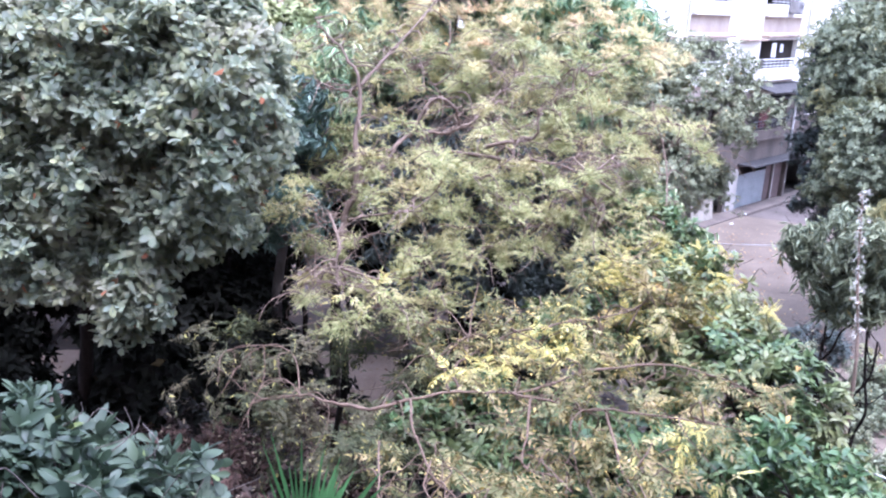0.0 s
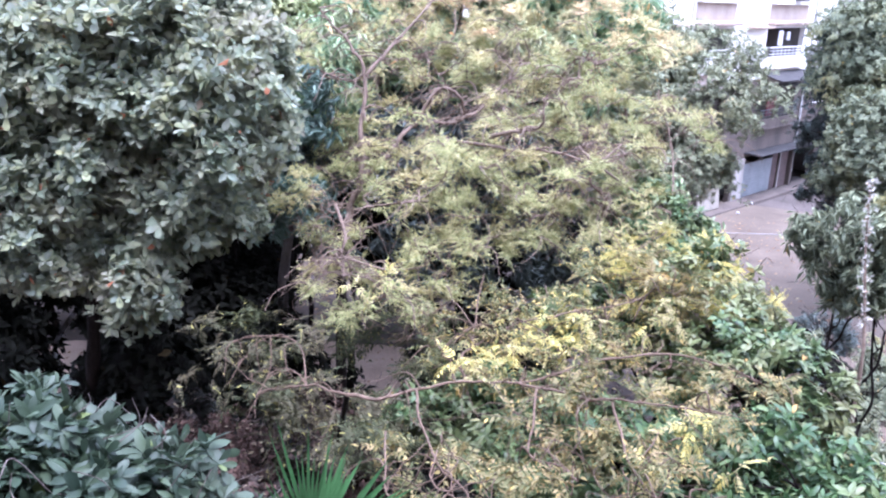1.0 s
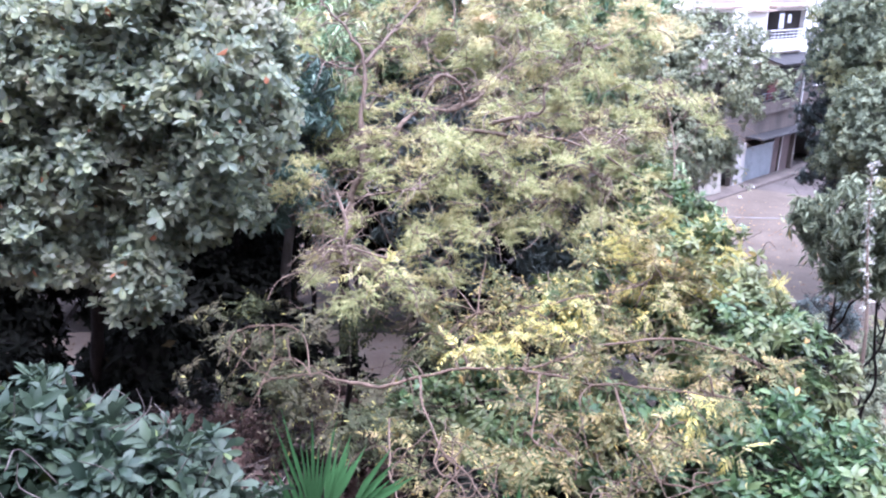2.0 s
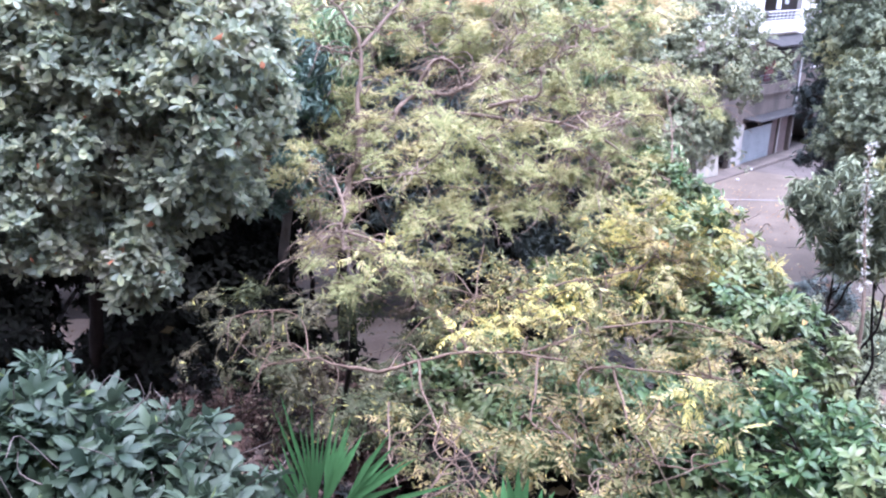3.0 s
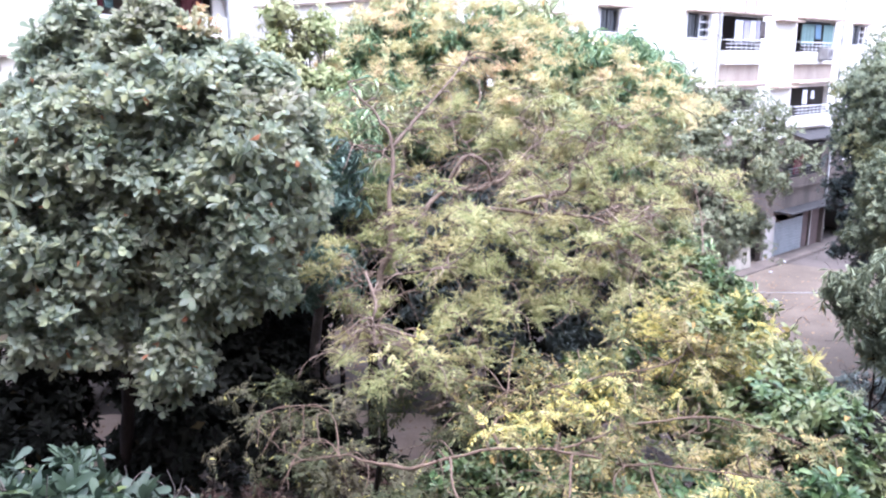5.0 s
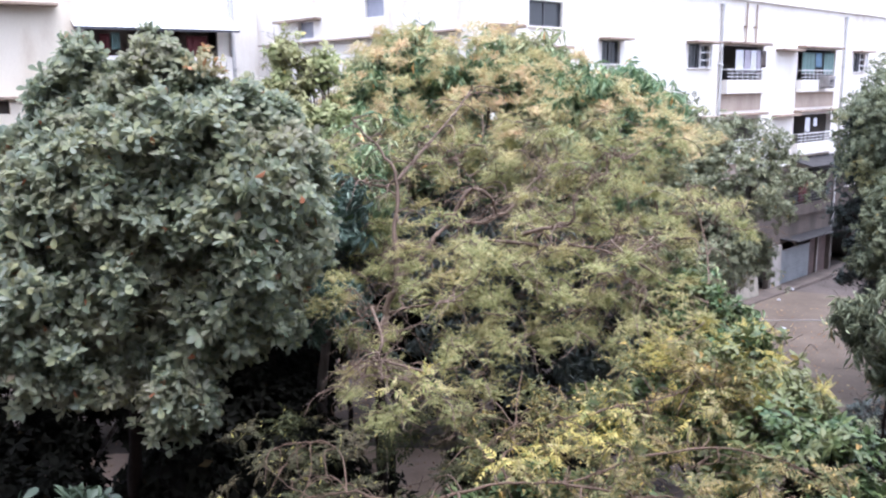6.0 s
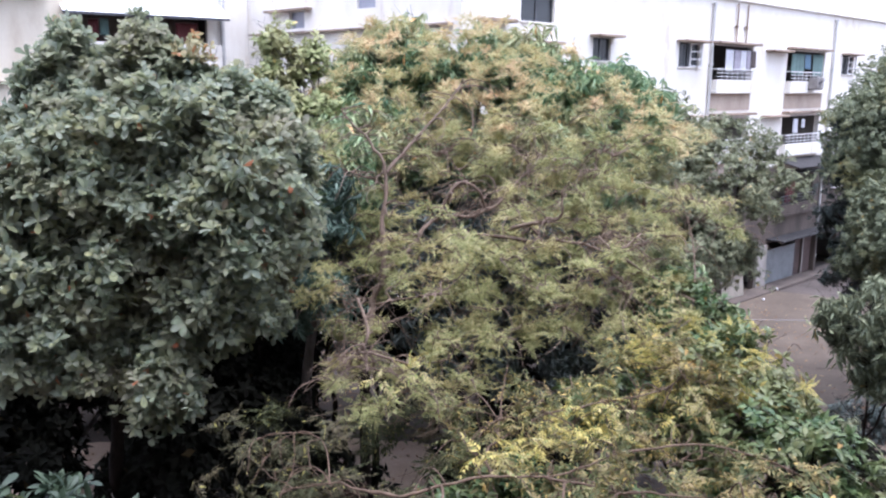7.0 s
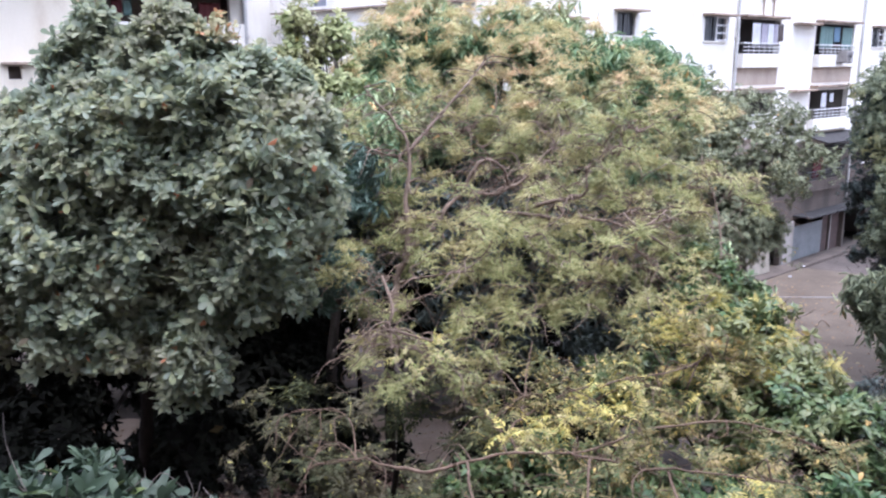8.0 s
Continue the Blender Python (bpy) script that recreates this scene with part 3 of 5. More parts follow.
# ---- buildings ----
def wall_cells(bm, x0, x1, z0, z1, y0, y1, holes):
    """A wall slab with rectangular openings (x0, x1, z0, z1) through it, one closed skin."""
    xs = sorted({x0, x1, *[h[0] for h in holes], *[h[1] for h in holes]})
    zs = sorted({z0, z1, *[h[2] for h in holes], *[h[3] for h in holes]})
    nx, nz = len(xs) - 1, len(zs) - 1

    def solid(i, k):
        if not (0 <= i < nx and 0 <= k < nz):
            return False
        mx, mz = (xs[i] + xs[i + 1]) / 2, (zs[k] + zs[k + 1]) / 2
        return not any(h[0] < mx < h[1] and h[2] < mz < h[3] for h in holes)

    made = {}

    def v(i, k, y):
        if (i, k, y) not in made:
            made[i, k, y] = bm.verts.new((xs[i], y, zs[k]))
        return made[i, k, y]

    for i in range(nx):
        for k in range(nz):
            if not solid(i, k):
                continue
            bm.faces.new((v(i, k, y0), v(i + 1, k, y0), v(i + 1, k + 1, y0), v(i, k + 1, y0)))
            bm.faces.new((v(i, k, y1), v(i, k + 1, y1), v(i + 1, k + 1, y1), v(i + 1, k, y1)))
            for di, dk, a, b in ((-1, 0, (i, k), (i, k + 1)), (1, 0, (i + 1, k + 1), (i + 1, k)), (0, -1, (i + 1, k), (i, k)), (0, 1, (i, k + 1), (i + 1, k + 1))):
                if not solid(i + di, k + dk):
                    bm.faces.new((v(*a, y0), v(*b, y0), v(*b, y1), v(*a, y1)))


def glass_mat():
    m, nt, b = mat_new("window_glass")
    b.inputs["Base Color"].default_value = (0.05, 0.055, 0.06, 1)
    b.inputs["Roughness"].default_value = 0.12
    return m


M_GLASS = glass_mat()
# pale blue-grey base puts the reflected sky into the panes' colour
M_PALEPANE = surface("sky_pale_glass", [(0.3, (0.24, 0.25, 0.30)), (0.7, (0.34, 0.35, 0.41))], 2.0, 30, 0.3)


def window(house, x0, x1, z0, z1, leaves=2, chajja=True, frame_mat=None, open_leaf=False, bars=True):
    """A framed window set in the wall's opening, with sill, panes and a concrete shade over it."""
    fm = frame_mat or M_FRAME
    w = empty("window")
    w.parent = house
    w.matrix_basis = pose(x0, 0, z0)
    wd, ht, fr = x1 - x0, z1 - z0, 0.06
    bm = bmesh.new()
    add_box(bm, 0, fr, 0.10, 0.17, 0, ht)
    add_box(bm, wd - fr, wd, 0.10, 0.17, 0, ht)
    add_box(bm, fr, wd - fr, 0.10, 0.17, 0, fr)
    add_box(bm, fr, wd - fr, 0.10, 0.17, ht - fr, ht)
    for i in range(1, leaves):
        x = wd * i / leaves
        add_box(bm, x - 0.03, x + 0.03, 0.10, 0.17, fr, ht - fr)
    part("frame", bm, fm, w)
    for i in range(leaves):
        a, b = wd * i / leaves + 0.04, wd * (i + 1) / leaves - 0.04
        part("pane", box(a, b, 0.13, 0.14, fr, ht - fr), M_GLASS, w)
    part("sill", box(-0.06, wd + 0.06, -0.06, 0.10, -0.06, -0.002, bevel=0.01), M_PLASTER, w)
    if bars:
        k = max(3, int(wd / 0.2))
        for i in range(1, k):
            x = wd * i / k
            part("bar", box(x - 0.006, x + 0.006, 0.03, 0.042, 0.0, ht), M_FRAME, w)
    if chajja:
        part("shade", box(-0.2, wd + 0.2, -0.5, -0.002, ht + 0.02, ht + 0.10, bevel=0.012), M_STAIN, w, "weathered concrete shade")
    if open_leaf:
        m = pose(wd * 0.5, -0.02, 0, 0, 0, -12)
        bm = bmesh.new()
        wall_cells(bm, 0.0, 0.7, 0.0, ht, -0.02, 0.02, [(0.06, 0.64, 0.06, ht * 0.3), (0.06, 0.64, ht * 0.36, ht * 0.62), (0.06, 0.64, ht * 0.68, ht - 0.06)])
        bmesh.ops.transform(bm, matrix=m, verts=bm.verts)
        part("shutter", bm, M_WFRAME, w, "opened white window leaf")
    return w


def balcony(house, x0, x1, zf, depth=1.0, rail_h=0.9, solid=0.45, face=None, iron=None):
    """A projecting balcony: slab, low parapet, iron rail with uprights."""
    b = empty("balcony")
    b.parent = house
    b.matrix_basis = pose(x0, 0, zf)
    wd = x1 - x0
    part("slab", box(0, wd, -depth, -0.002, -0.12, 0.0, bevel=0.015), face or M_PLASTER, b)
    bm = bmesh.new()
    add_box(bm, 0, wd, -depth, -depth + 0.1, 0.002, solid)
    add_box(bm, 0, 0.1, -depth + 0.1, -0.002, 0.002, solid)
    add_box(bm, wd - 0.1, wd, -depth + 0.1, -0.002, 0.002, solid)
    part("parapet", bm, face or M_PLASTER, b)
    bm = bmesh.new()
    add_box(bm, 0, wd, -depth + 0.02, -depth + 0.07, rail_h - 0.05, rail_h)
    add_box(bm, 0.02, 0.07, -depth + 0.07, -0.002, rail_h - 0.05, rail_h)
    add_box(bm, wd - 0.07, wd - 0.02, -depth + 0.07, -0.002, rail_h - 0.05, rail_h)
    for z in (solid + 0.12, solid + 0.27):
        add_box(bm, 0.01, wd - 0.01, -depth + 0.032, -depth + 0.058, z - 0.014, z + 0.014)
    part("rail", bm, iron or M_WFRAME, b, "iron handrail with two cross bars")
    n = int(wd / 0.42)
    up = bpy.data.meshes.new("upright")
    bb = box(-0.012, 0.012, -0.012, 0.012, solid, rail_h - 0.05)
    bb.to_mesh(up)
    bb.free()
    up.materials.append(iron or M_WFRAME)
    for i in range(1, n):
        o = new("upright", up)
        o.parent = b
        o.matrix_basis = pose(wd * i / n, -depth + 0.045, 0)
    return b


def cloth(name, house, x, z, w, h, y, material, label, cat="laundry"):
    """A hanging cloth with soft folds."""
    bm = bmesh.new()
    n, m = 12, 6
    g = []
    for i in range(n + 1):
        g.append([bm.verts.new((x + w * i / n, y + 0.03 * math.sin(i * 1.9 + x * 7) * (0.4 + j / m), z - h * j / m - 0.03 * abs(math.sin(i * 0.8)))) for j in range(m + 1)])
    for i in range(n):
        for j in range(m):
            bm.faces.new((g[i][j], g[i][j + 1], g[i + 1][j + 1], g[i + 1][j]))
    ob = part(name, bm, material, None, smooth=True)
    so = ob.modifiers.new("thick", 'SOLIDIFY')
    so.thickness = 0.006
    ob.matrix_world = house.matrix_world
    tagged(ob, label, cat)
    return ob


def cloth_mat(name, c):
    return surface(name, [(0.3, tuple(k * 0.8 for k in c)), (0.7, c)], 3, 60, 0.95)


M_CLOTH_W = cloth_mat("white_cotton", (0.75, 0.75, 0.78))
M_CLOTH_R = cloth_mat("red_cotton", (0.15, 0.04, 0.045))
M_CLOTH_T = cloth_mat("teal_cotton", (0.20, 0.30, 0.28))
M_CLOTH_M = cloth_mat("mauve_cotton", (0.45, 0.42, 0.48))
M_CLOTH_B = cloth_mat("blue_cotton", (0.22, 0.34, 0.46))


def pipe(house, x, z0, z1, y=-0.09, r=0.055, name="drain_pipe", material=None):
    sp = Soup()
    tube(sp, np.array([(x, y, z0), (x, y, (z0 + z1) / 2), (x, y, z1)]), r, r, 10)
    for z in np.arange(z0 + 0.6, z1, 2.4):
        tube(sp, np.array([(x, y, z), (x, y, z + 0.12)]), r * 1.3, r * 1.3, 10)
        sp.add(np.array([(x - 0.1, y - r - 0.01, z + 0.04), (x + 0.1, y - r - 0.01, z + 0.04), (x + 0.1, 0, z + 0.04), (x - 0.1, 0, z + 0.04),
                         (x - 0.1, y - r - 0.01, z + 0.08), (x + 0.1, y - r - 0.01, z + 0.08), (x + 0.1, 0, z + 0.08), (x - 0.1, 0, z + 0.08)]),
               [0, 1, 2, 3, 4, 7, 6, 5, 0, 4, 5, 1, 2, 6, 7, 3, 0, 3, 7, 4, 1, 5, 6, 2], [4] * 6)
    return sp.mesh(name, material or M_PIPE, house)


def right_block():
    """Four-storey white block; x runs along its front, y into it."""
    h = empty("apartment_building", pose(11.5, 37.4, 0, 0, 0, 45))
    tagged(h, "white plastered four-storey apartment block with stacked balconies", "apartment building")
    X0, X1, ROOF = -16.6, 24.0, 13.1
    A, B = (-2.0, 1.4), (4.8, 8.9)
    holes = []
    wins = [(-10.15, -9.1, 10.42, 11.2), (-4.6, -3.05, 10.32, 11.25), (11.1, 12.5, 10.25, 11.2), (-13.95, -12.3, 11.55, 12.35)]
    for z in (9.4, 6.45, 3.5):
        for s0, s1 in (A, B):
            holes.append((s0, s1, z + 0.02, z + (1.85 if z > 9 else 1.75)))
    for k in (1, 2):
        for w_ in wins[:3]:
            holes.append((w_[0], w_[1], w_[2] - 2.95 * k, w_[3] - 2.95 * k))
    holes += wins
    ground_holes = [(-3.4, -0.95, 0.0, 2.2), (1.5, 3.2, 0.0, 2.2), (4.3, 8.25, 0.0, 2.15), (9.7, 12.6, 0.0, 2.2)]
    bm = bmesh.new()
    wall_cells(bm, X0, X1, 5.85, ROOF, 0.0, 0.25, [q for q in holes if q[2] > 5.85])
    part("wall", bm, M_PLASTER, h)
    # lower two floors: shade of trees and canopy put into the wall colour
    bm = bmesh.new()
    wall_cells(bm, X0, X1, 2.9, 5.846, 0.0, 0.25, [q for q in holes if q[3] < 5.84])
    part("first_floor_wall", bm, M_DARKMAUVE, h, "mauve-grey first-floor wall, tree shade put into its dark colour")
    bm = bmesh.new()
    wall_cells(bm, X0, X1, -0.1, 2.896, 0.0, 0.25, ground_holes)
    part("ground_floor_wall", bm, M_DARKMAUVE, h, "mauve-grey ground-floor wall, tree shade put into its dark colour")
    bm = bmesh.new()
    wall_cells(bm, 0.254, 11.7, -0.1, ROOF, 0.0, 0.25, [(4.0, 5.0, 12.0, 12.62), (8.1, 9.1, 11.5, 12.08)])
    bmesh.ops.transform(bm, matrix=Matrix(((0, 1, 0, X0), (1, 0, 0, 0), (0, 0, 1, 0), (0, 0, 0, 1))), verts=bm.verts)
    bmesh.ops.reverse_faces(bm, faces=bm.faces)
    part("end_wall", bm, M_PLASTER, h)
    part("window_pane", box(X0 + 0.1, X0 + 0.12, 4.0, 5.0, 12.0, 12.62), M_PALEPANE, h, "grey window glass")
    part("window_pane", box(X0 + 0.15, X0 + 0.17, 8.1, 9.1, 11.5, 12.08), M_PALEPANE, h, "grey window glass")
    part("shade", box(X0 - 0.3, X0 - 0.002, 7.6, 10.4, 12.1, 12.18), M_STAIN, h, "weathered concrete shade")
    part("ledge", box(X0 - 0.25, X0 - 0.002, 0.3, 11.6, 11.3, 11.36), M_STAIN, h, "weathered concrete ledge")
    part("outer_wall", box(X1 - 0.25, X1, 0.254, 11.7, -0.1, ROOF), M_PLASTER, h)
    part("outer_wall", box(X0, X1, 11.704, 12.0, -0.1, ROOF), M_PLASTER, h)
    for z in (2.9, 5.85, 8.8):
        part("floor_slab", box(X0 + 0.26, X1 - 0.26, 0.26, 11.6, z - 0.15, z), M_CONC, h)
    part("roof", box(X0 + 0.26, X1 - 0.26, 0.26, 11.6, 12.2, 12.4), M_CONC, h)
    part("roof_edge", box(X0 - 0.1, X1 + 0.1, -0.12, 0.35, ROOF + 0.002, ROOF + 0.09, bevel=0.015), M_PLASTER, h, "pale coping along the roof")
    # rooms behind the openings, their dimness put into the dark wall colours
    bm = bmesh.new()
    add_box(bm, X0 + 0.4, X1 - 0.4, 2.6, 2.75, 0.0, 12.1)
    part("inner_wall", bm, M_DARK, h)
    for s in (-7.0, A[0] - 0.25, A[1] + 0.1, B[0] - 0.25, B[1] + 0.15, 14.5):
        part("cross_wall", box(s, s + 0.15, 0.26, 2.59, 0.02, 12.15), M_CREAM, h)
    for s0, s1, z0, z1 in wins[:3]:
        for k in range(3):
            window(h, s0, s1, z0 - 2.95 * k, z1 - 2.95 * k, 2, True, None, open_leaf=(k == 0 and s0 > -6))
    window(h, *wins[3], 2, False, bars=False)
    # balconies and the shades above them
    for (s0, s1) in (A, B):
        for z in (9.4, 6.45, 3.5):
            # below 6 m the darker materials hold the lower floors' shade
            balcony(h, s0 - 0.05, s1 + 0.05, z, depth=0.3, face=M_PLASTER if z > 6 else M_DARKMAUVE, iron=None if z > 6 else M_FRAME)
            part("shade", box(s0 - 0.1, s1 + 0.1, -0.4, -0.002, z + 1.9, z + 2.0, bevel=0.012), M_STAIN if z > 6 else M_DARKSHEET, h, "weathered concrete shade")
            # thin strip: beige recess and the balcony's shade on it, put on as colour
            if z > 6:
                part("band", box(s0 - 0.02, s1 + 0.02, -0.02, -0.002, z - 0.85, z - 0.13), M_BAND, h, "beige strip below the balcony, the balcony's shade put into its colour")
    for z in (11.12, 8.2, 5.25):
        part("shade", box(2.6, 4.6, -0.45, -0.002, z, z + 0.09, bevel=0.012), M_STAIN, h, "weathered concrete shade")
    part("ledge", box(-15.9, -14.6, -0.5, -0.002, 11.42, 11.52, bevel=0.012), M_STAIN, h, "weathered concrete ledge")
    part("ledge", box(-14.25, -12.25, -0.5, -0.002, 10.84, 10.94, bevel=0.012), M_STAIN, h, "weathered concrete ledge")
    # sheet awning over the first floor, and the deep canopy over the garage
    m = pose(0, 0, 6.13, 14, 0, 0)
    part("awning", box(4.5, 9.2, -1.25, -0.01, 0.0, 0.05, m=m), M_DARKSHEET, h, "dark weathered sheet awning")
    part("canopy", box(4.2, 12.8, -0.9, -0.002, 2.3, 2.38, bevel=0.015), M_DARKSHEET, h, "dark canopy over the garages")
    part("post", box(9.35, 9.55, -0.24, -0.002, -0.05, 2.27, bevel=0.015), M_DARKMAUVE, h)
    # ground floor: shutter, low cream panels, red wall
    sh = empty("shutter")
    sh.parent = h
    n = 22
    for i in range(n):
        z = 0.02 + 1.72 * i / n
        part("slat", box(4.32, 7.6, 0.05 + 0.012 * (i % 2), 0.09, z, z + 1.72 / n - 0.006), M_SHUTTER, sh)
    part("bottom_bar", box(4.32, 7.6, 0.03, 0.05, 1.70, 1.76), M_SHUTTER, sh)
    part("red_panel", box(8.3, 9.3, -0.03, -0.002, 0.0, 2.2), M_RED, h)
    part("red_panel", box(7.62, 8.24, 0.06, 0.1, 0.0, 2.14), M_RED, h)
    part("doorpost", box(8.26, 8.36, -0.06, -0.032, 0.0, 2.2), M_CREAM, h)
    part("plinth", box(-6.0, 11.5, -0.9, -0.02, -0.08, 0.12, bevel=0.02), M_DARKMAUVE, h, "raised concrete plinth along the wall")
    for s0, s1, lean in ((-0.5, 0.1, 4), (0.18, 1.4, -5)):
        mm = pose((s0 + s1) / 2, -0.45, 0.15, -8, 0, lean)
        part("panel", box(-(s1 - s0) / 2, (s1 - s0) / 2, 0, 0.05, 0, 1.15, bevel=0.01, m=mm), M_BOARD, h, "dirty cream board leaning on the wall")
    part("pillar", box(3.25, 4.22, -0.12, -0.002, 0.0, 2.1, bevel=0.012), M_CREAM, h, "pale pillar beside the shutter")
    for s in (-2.25, 9.75):
        pipe(h, s, 0.2, 12.9, r=0.055)
    for s in (-0.3, 0.55):
        pipe(h, s, 11.4, 13.0, r=0.035, material=M_STAIN)
    # a cooling unit hung outside the upper balcony
    u = empty("cooling_unit")
    u.matrix_world = h.matrix_world @ pose(6.9, -0.62, 9.5)
    tagged(u, "small weathered grey outdoor cooling unit on the balcony front", "air conditioner")
    part("case", box(-0.36, 0.36, -0.15, 0.28, 0.0, 0.52, bevel=0.02), M_CONC, u)
    part("bracket", box(-0.32, -0.26, -0.12, 0.31, -0.05, -0.002), M_FRAME, u)
    part("bracket", box(0.26, 0.32, -0.12, 0.31, -0.05, -0.002), M_FRAME, u)
    sp = Soup()
    for k in range(5):
        a = np.linspace(0, 2 * np.pi, 17)
        rr = 0.05 + 0.035 * k
        tube(sp, np.stack([np.cos(a) * rr - 0.06, np.full(17, -0.165), 0.26 + np.sin(a) * rr], 1), 0.005, 0.005, 4)
    sp.mesh("grille", M_FRAME, u)
    # roof things
    t = empty("stair_head")
    t.parent = h
    t.matrix_basis = pose(3.2, 3.0, 12.4)
    part("cabin", box(-3.0, 3.0, 0, 3, 0, 1.4), M_STAIN, t)
    part("cabin_roof", box(-3.4, 3.4, -0.3, 3.3, 1.402, 1.55, bevel=0.02), M_CONC, t)
    # laundry and goods
    for x, w_, hh, c, lb in ((-1.3, 0.7, 0.9, M_CLOTH_W, "white sheet"), (-0.55, 0.5, 0.95, M_CLOTH_M, "mauve-grey sheet"), (0.0, 0.45, 0.9, M_CLOTH_W, "white sheet"), (0.5, 0.35, 0.85, M_CLOTH_M, "mauve-grey sheet"),
                             (0.95, 0.35, 0.7, M_DARK, "dark trousers")):
        cloth("laundry", h, x, 11.1, w_, hh, -0.2, c, lb + " hung on a balcony line")
    for x, w_, hh, c, lb in ((5.4, 1.3, 1.0, M_CLOTH_T, "faded teal curtain"), (7.7, 1.2, 1.05, M_CLOTH_T, "faded teal curtain"), (6.8, 0.7, 0.7, M_CLOTH_B, "blue cloth")):
        cloth("curtain", h, x, 11.15, w_, hh, 0.05, c, lb + " in a balcony opening", "curtain")
    cloth("laundry", h, 5.7, 8.1, 0.5, 0.7, -0.15, M_CLOTH_W, "white shirt hung on a balcony line")
    cloth("laundry", h, 6.6, 8.05, 0.35, 0.4, -0.15, M_CLOTH_W, "white cloth hung on a balcony line")
    cloth("laundry", h, 5.6, 5.2, 0.9, 1.2, -0.12, M_CLOTH_R, "red cloth hung in the first-floor balcony")
    return h


def left_block():
    """White block with a sheet awning over its top-floor balcony; x along its front."""
    h = empty("apartment_building", pose(-14.34, 30.25, 0, 0, 0, 35))
    tagged(h, "white apartment block with a corrugated awning over the top balcony", "apartment building")
    ROOF = 13.35
    holes = [(0.45, 5.2, 9.9, 11.95)]
    bm = bmesh.new()
    wall_cells(bm, 0.0, 20.0, -0.1, ROOF, 0.0, 0.25, holes)
    part("wall", bm, M_PLASTER, h)
    bm = bmesh.new()
    wall_cells(bm, -9.0, -0.004, -0.1, ROOF, -0.7, 0.25, [(-2.75, -2.34, 8.93, 9.36)])
    part("wing_wall", bm, M_WING, h)
    part("vent_back", box(-2.9, -2.2, -0.3, -0.25, 8.8, 9.5), M_DARK, h)
    part("shade", box(-2.95, -1.9, -0.95, -0.702, 9.42, 9.5), M_STAIN, h, "thin concrete shade")
    part("shade", box(-9.0, -0.6, -1.3, -0.702, 12.5, 12.6, bevel=0.012), M_STAIN, h, "weathered concrete shade")
    part("outer_wall", box(-9.0, -8.75, 0.254, 9.9, -0.1, ROOF), M_PLASTER, h)
    part("outer_wall", box(19.75, 20.0, 0.254, 9.9, -0.1, ROOF), M_PLASTER, h)
    part("outer_wall", box(-9.0, 20.0, 9.904, 10.2, -0.1, ROOF), M_PLASTER, h)
    part("roof", box(-8.7, 19.7, 0.26, 9.9, 12.3, 12.5), M_CONC, h)
    part("floor_slab", box(0.26, 19.7, 0.26, 9.9, 9.0, 9.2), M_CONC, h)
    # brown inner walls: the shade of the recess is put into their colour
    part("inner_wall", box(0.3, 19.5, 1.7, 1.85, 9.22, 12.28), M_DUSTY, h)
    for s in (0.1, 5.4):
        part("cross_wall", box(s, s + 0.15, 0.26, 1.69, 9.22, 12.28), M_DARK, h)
    # parapet and awning
    part("parapet", box(0.2, 5.5, -0.75, -0.6, 9.2, 10.9, bevel=0.012), M_PLASTER, h)
    part("balcony_slab", box(0.2, 5.5, -0.75, -0.002, 9.05, 9.198), M_PLASTER, h)
    bm = bmesh.new()
    n = 120
    top, bot = [], []
    for i in range(n + 1):
        x = -0.15 + 5.85 * i / n
        dz = 0.012 * math.cos(i * math.pi / 2.0)
        top.append(bm.verts.new((x, -0.01, 12.45 + dz)))
        bot.append(bm.verts.new((x, -1.15, 11.88 + dz)))
    for i in range(n):
        bm.faces.new((top[i], bot[i], bot[i + 1], top[i + 1]))
    a = part("awning", bm, M_SHEET, h, "white corrugated sheet awning")
    a.modifiers.new("thick", 'SOLIDIFY').thickness = 0.012
    part("awning_edge", box(-0.15, 5.7, -1.17, -1.13, 11.78, 11.86), M_FRAME, h)
    pipe(h, 5.75, 0.2, 13.3, y=-0.14, r=0.09)
    cloth("laundry", h, 0.8, 11.7, 0.35, 0.75, -0.3, M_CLOTH_R, "red cloth hung in a shaded balcony")
    cloth("laundry", h, 1.2, 11.75, 0.3, 0.6, -0.32, M_CLOTH_T, "green cloth hung in a shaded balcony")
    cloth("laundry", h, 3.9, 11.7, 0.8, 0.85, -0.3, M_CLOTH_R, "dark red cloth hung in a shaded balcony")
    return h


def own_block():
    """The unseen block that closes the yard on the near side, sized to shade it."""
    h = empty("own_building", pose(0, -1.6, 0))
    tagged(h, "plastered apartment block behind the viewpoint", "apartment building")
    part("wall", box(-35, 35, -0.3, 0, -0.1, 19.0), M_DARKMAUVE, h)
    part("balcony_slab", box(-1.6, 1.6, 0.004, 1.75, 7.9, 8.02), M_CONC, h)
    part("outer_wall", box(-35, 35, -9, -0.304, -0.1, 19.0), M_DARKMAUVE, h)


right_block()
left_block()
own_block()

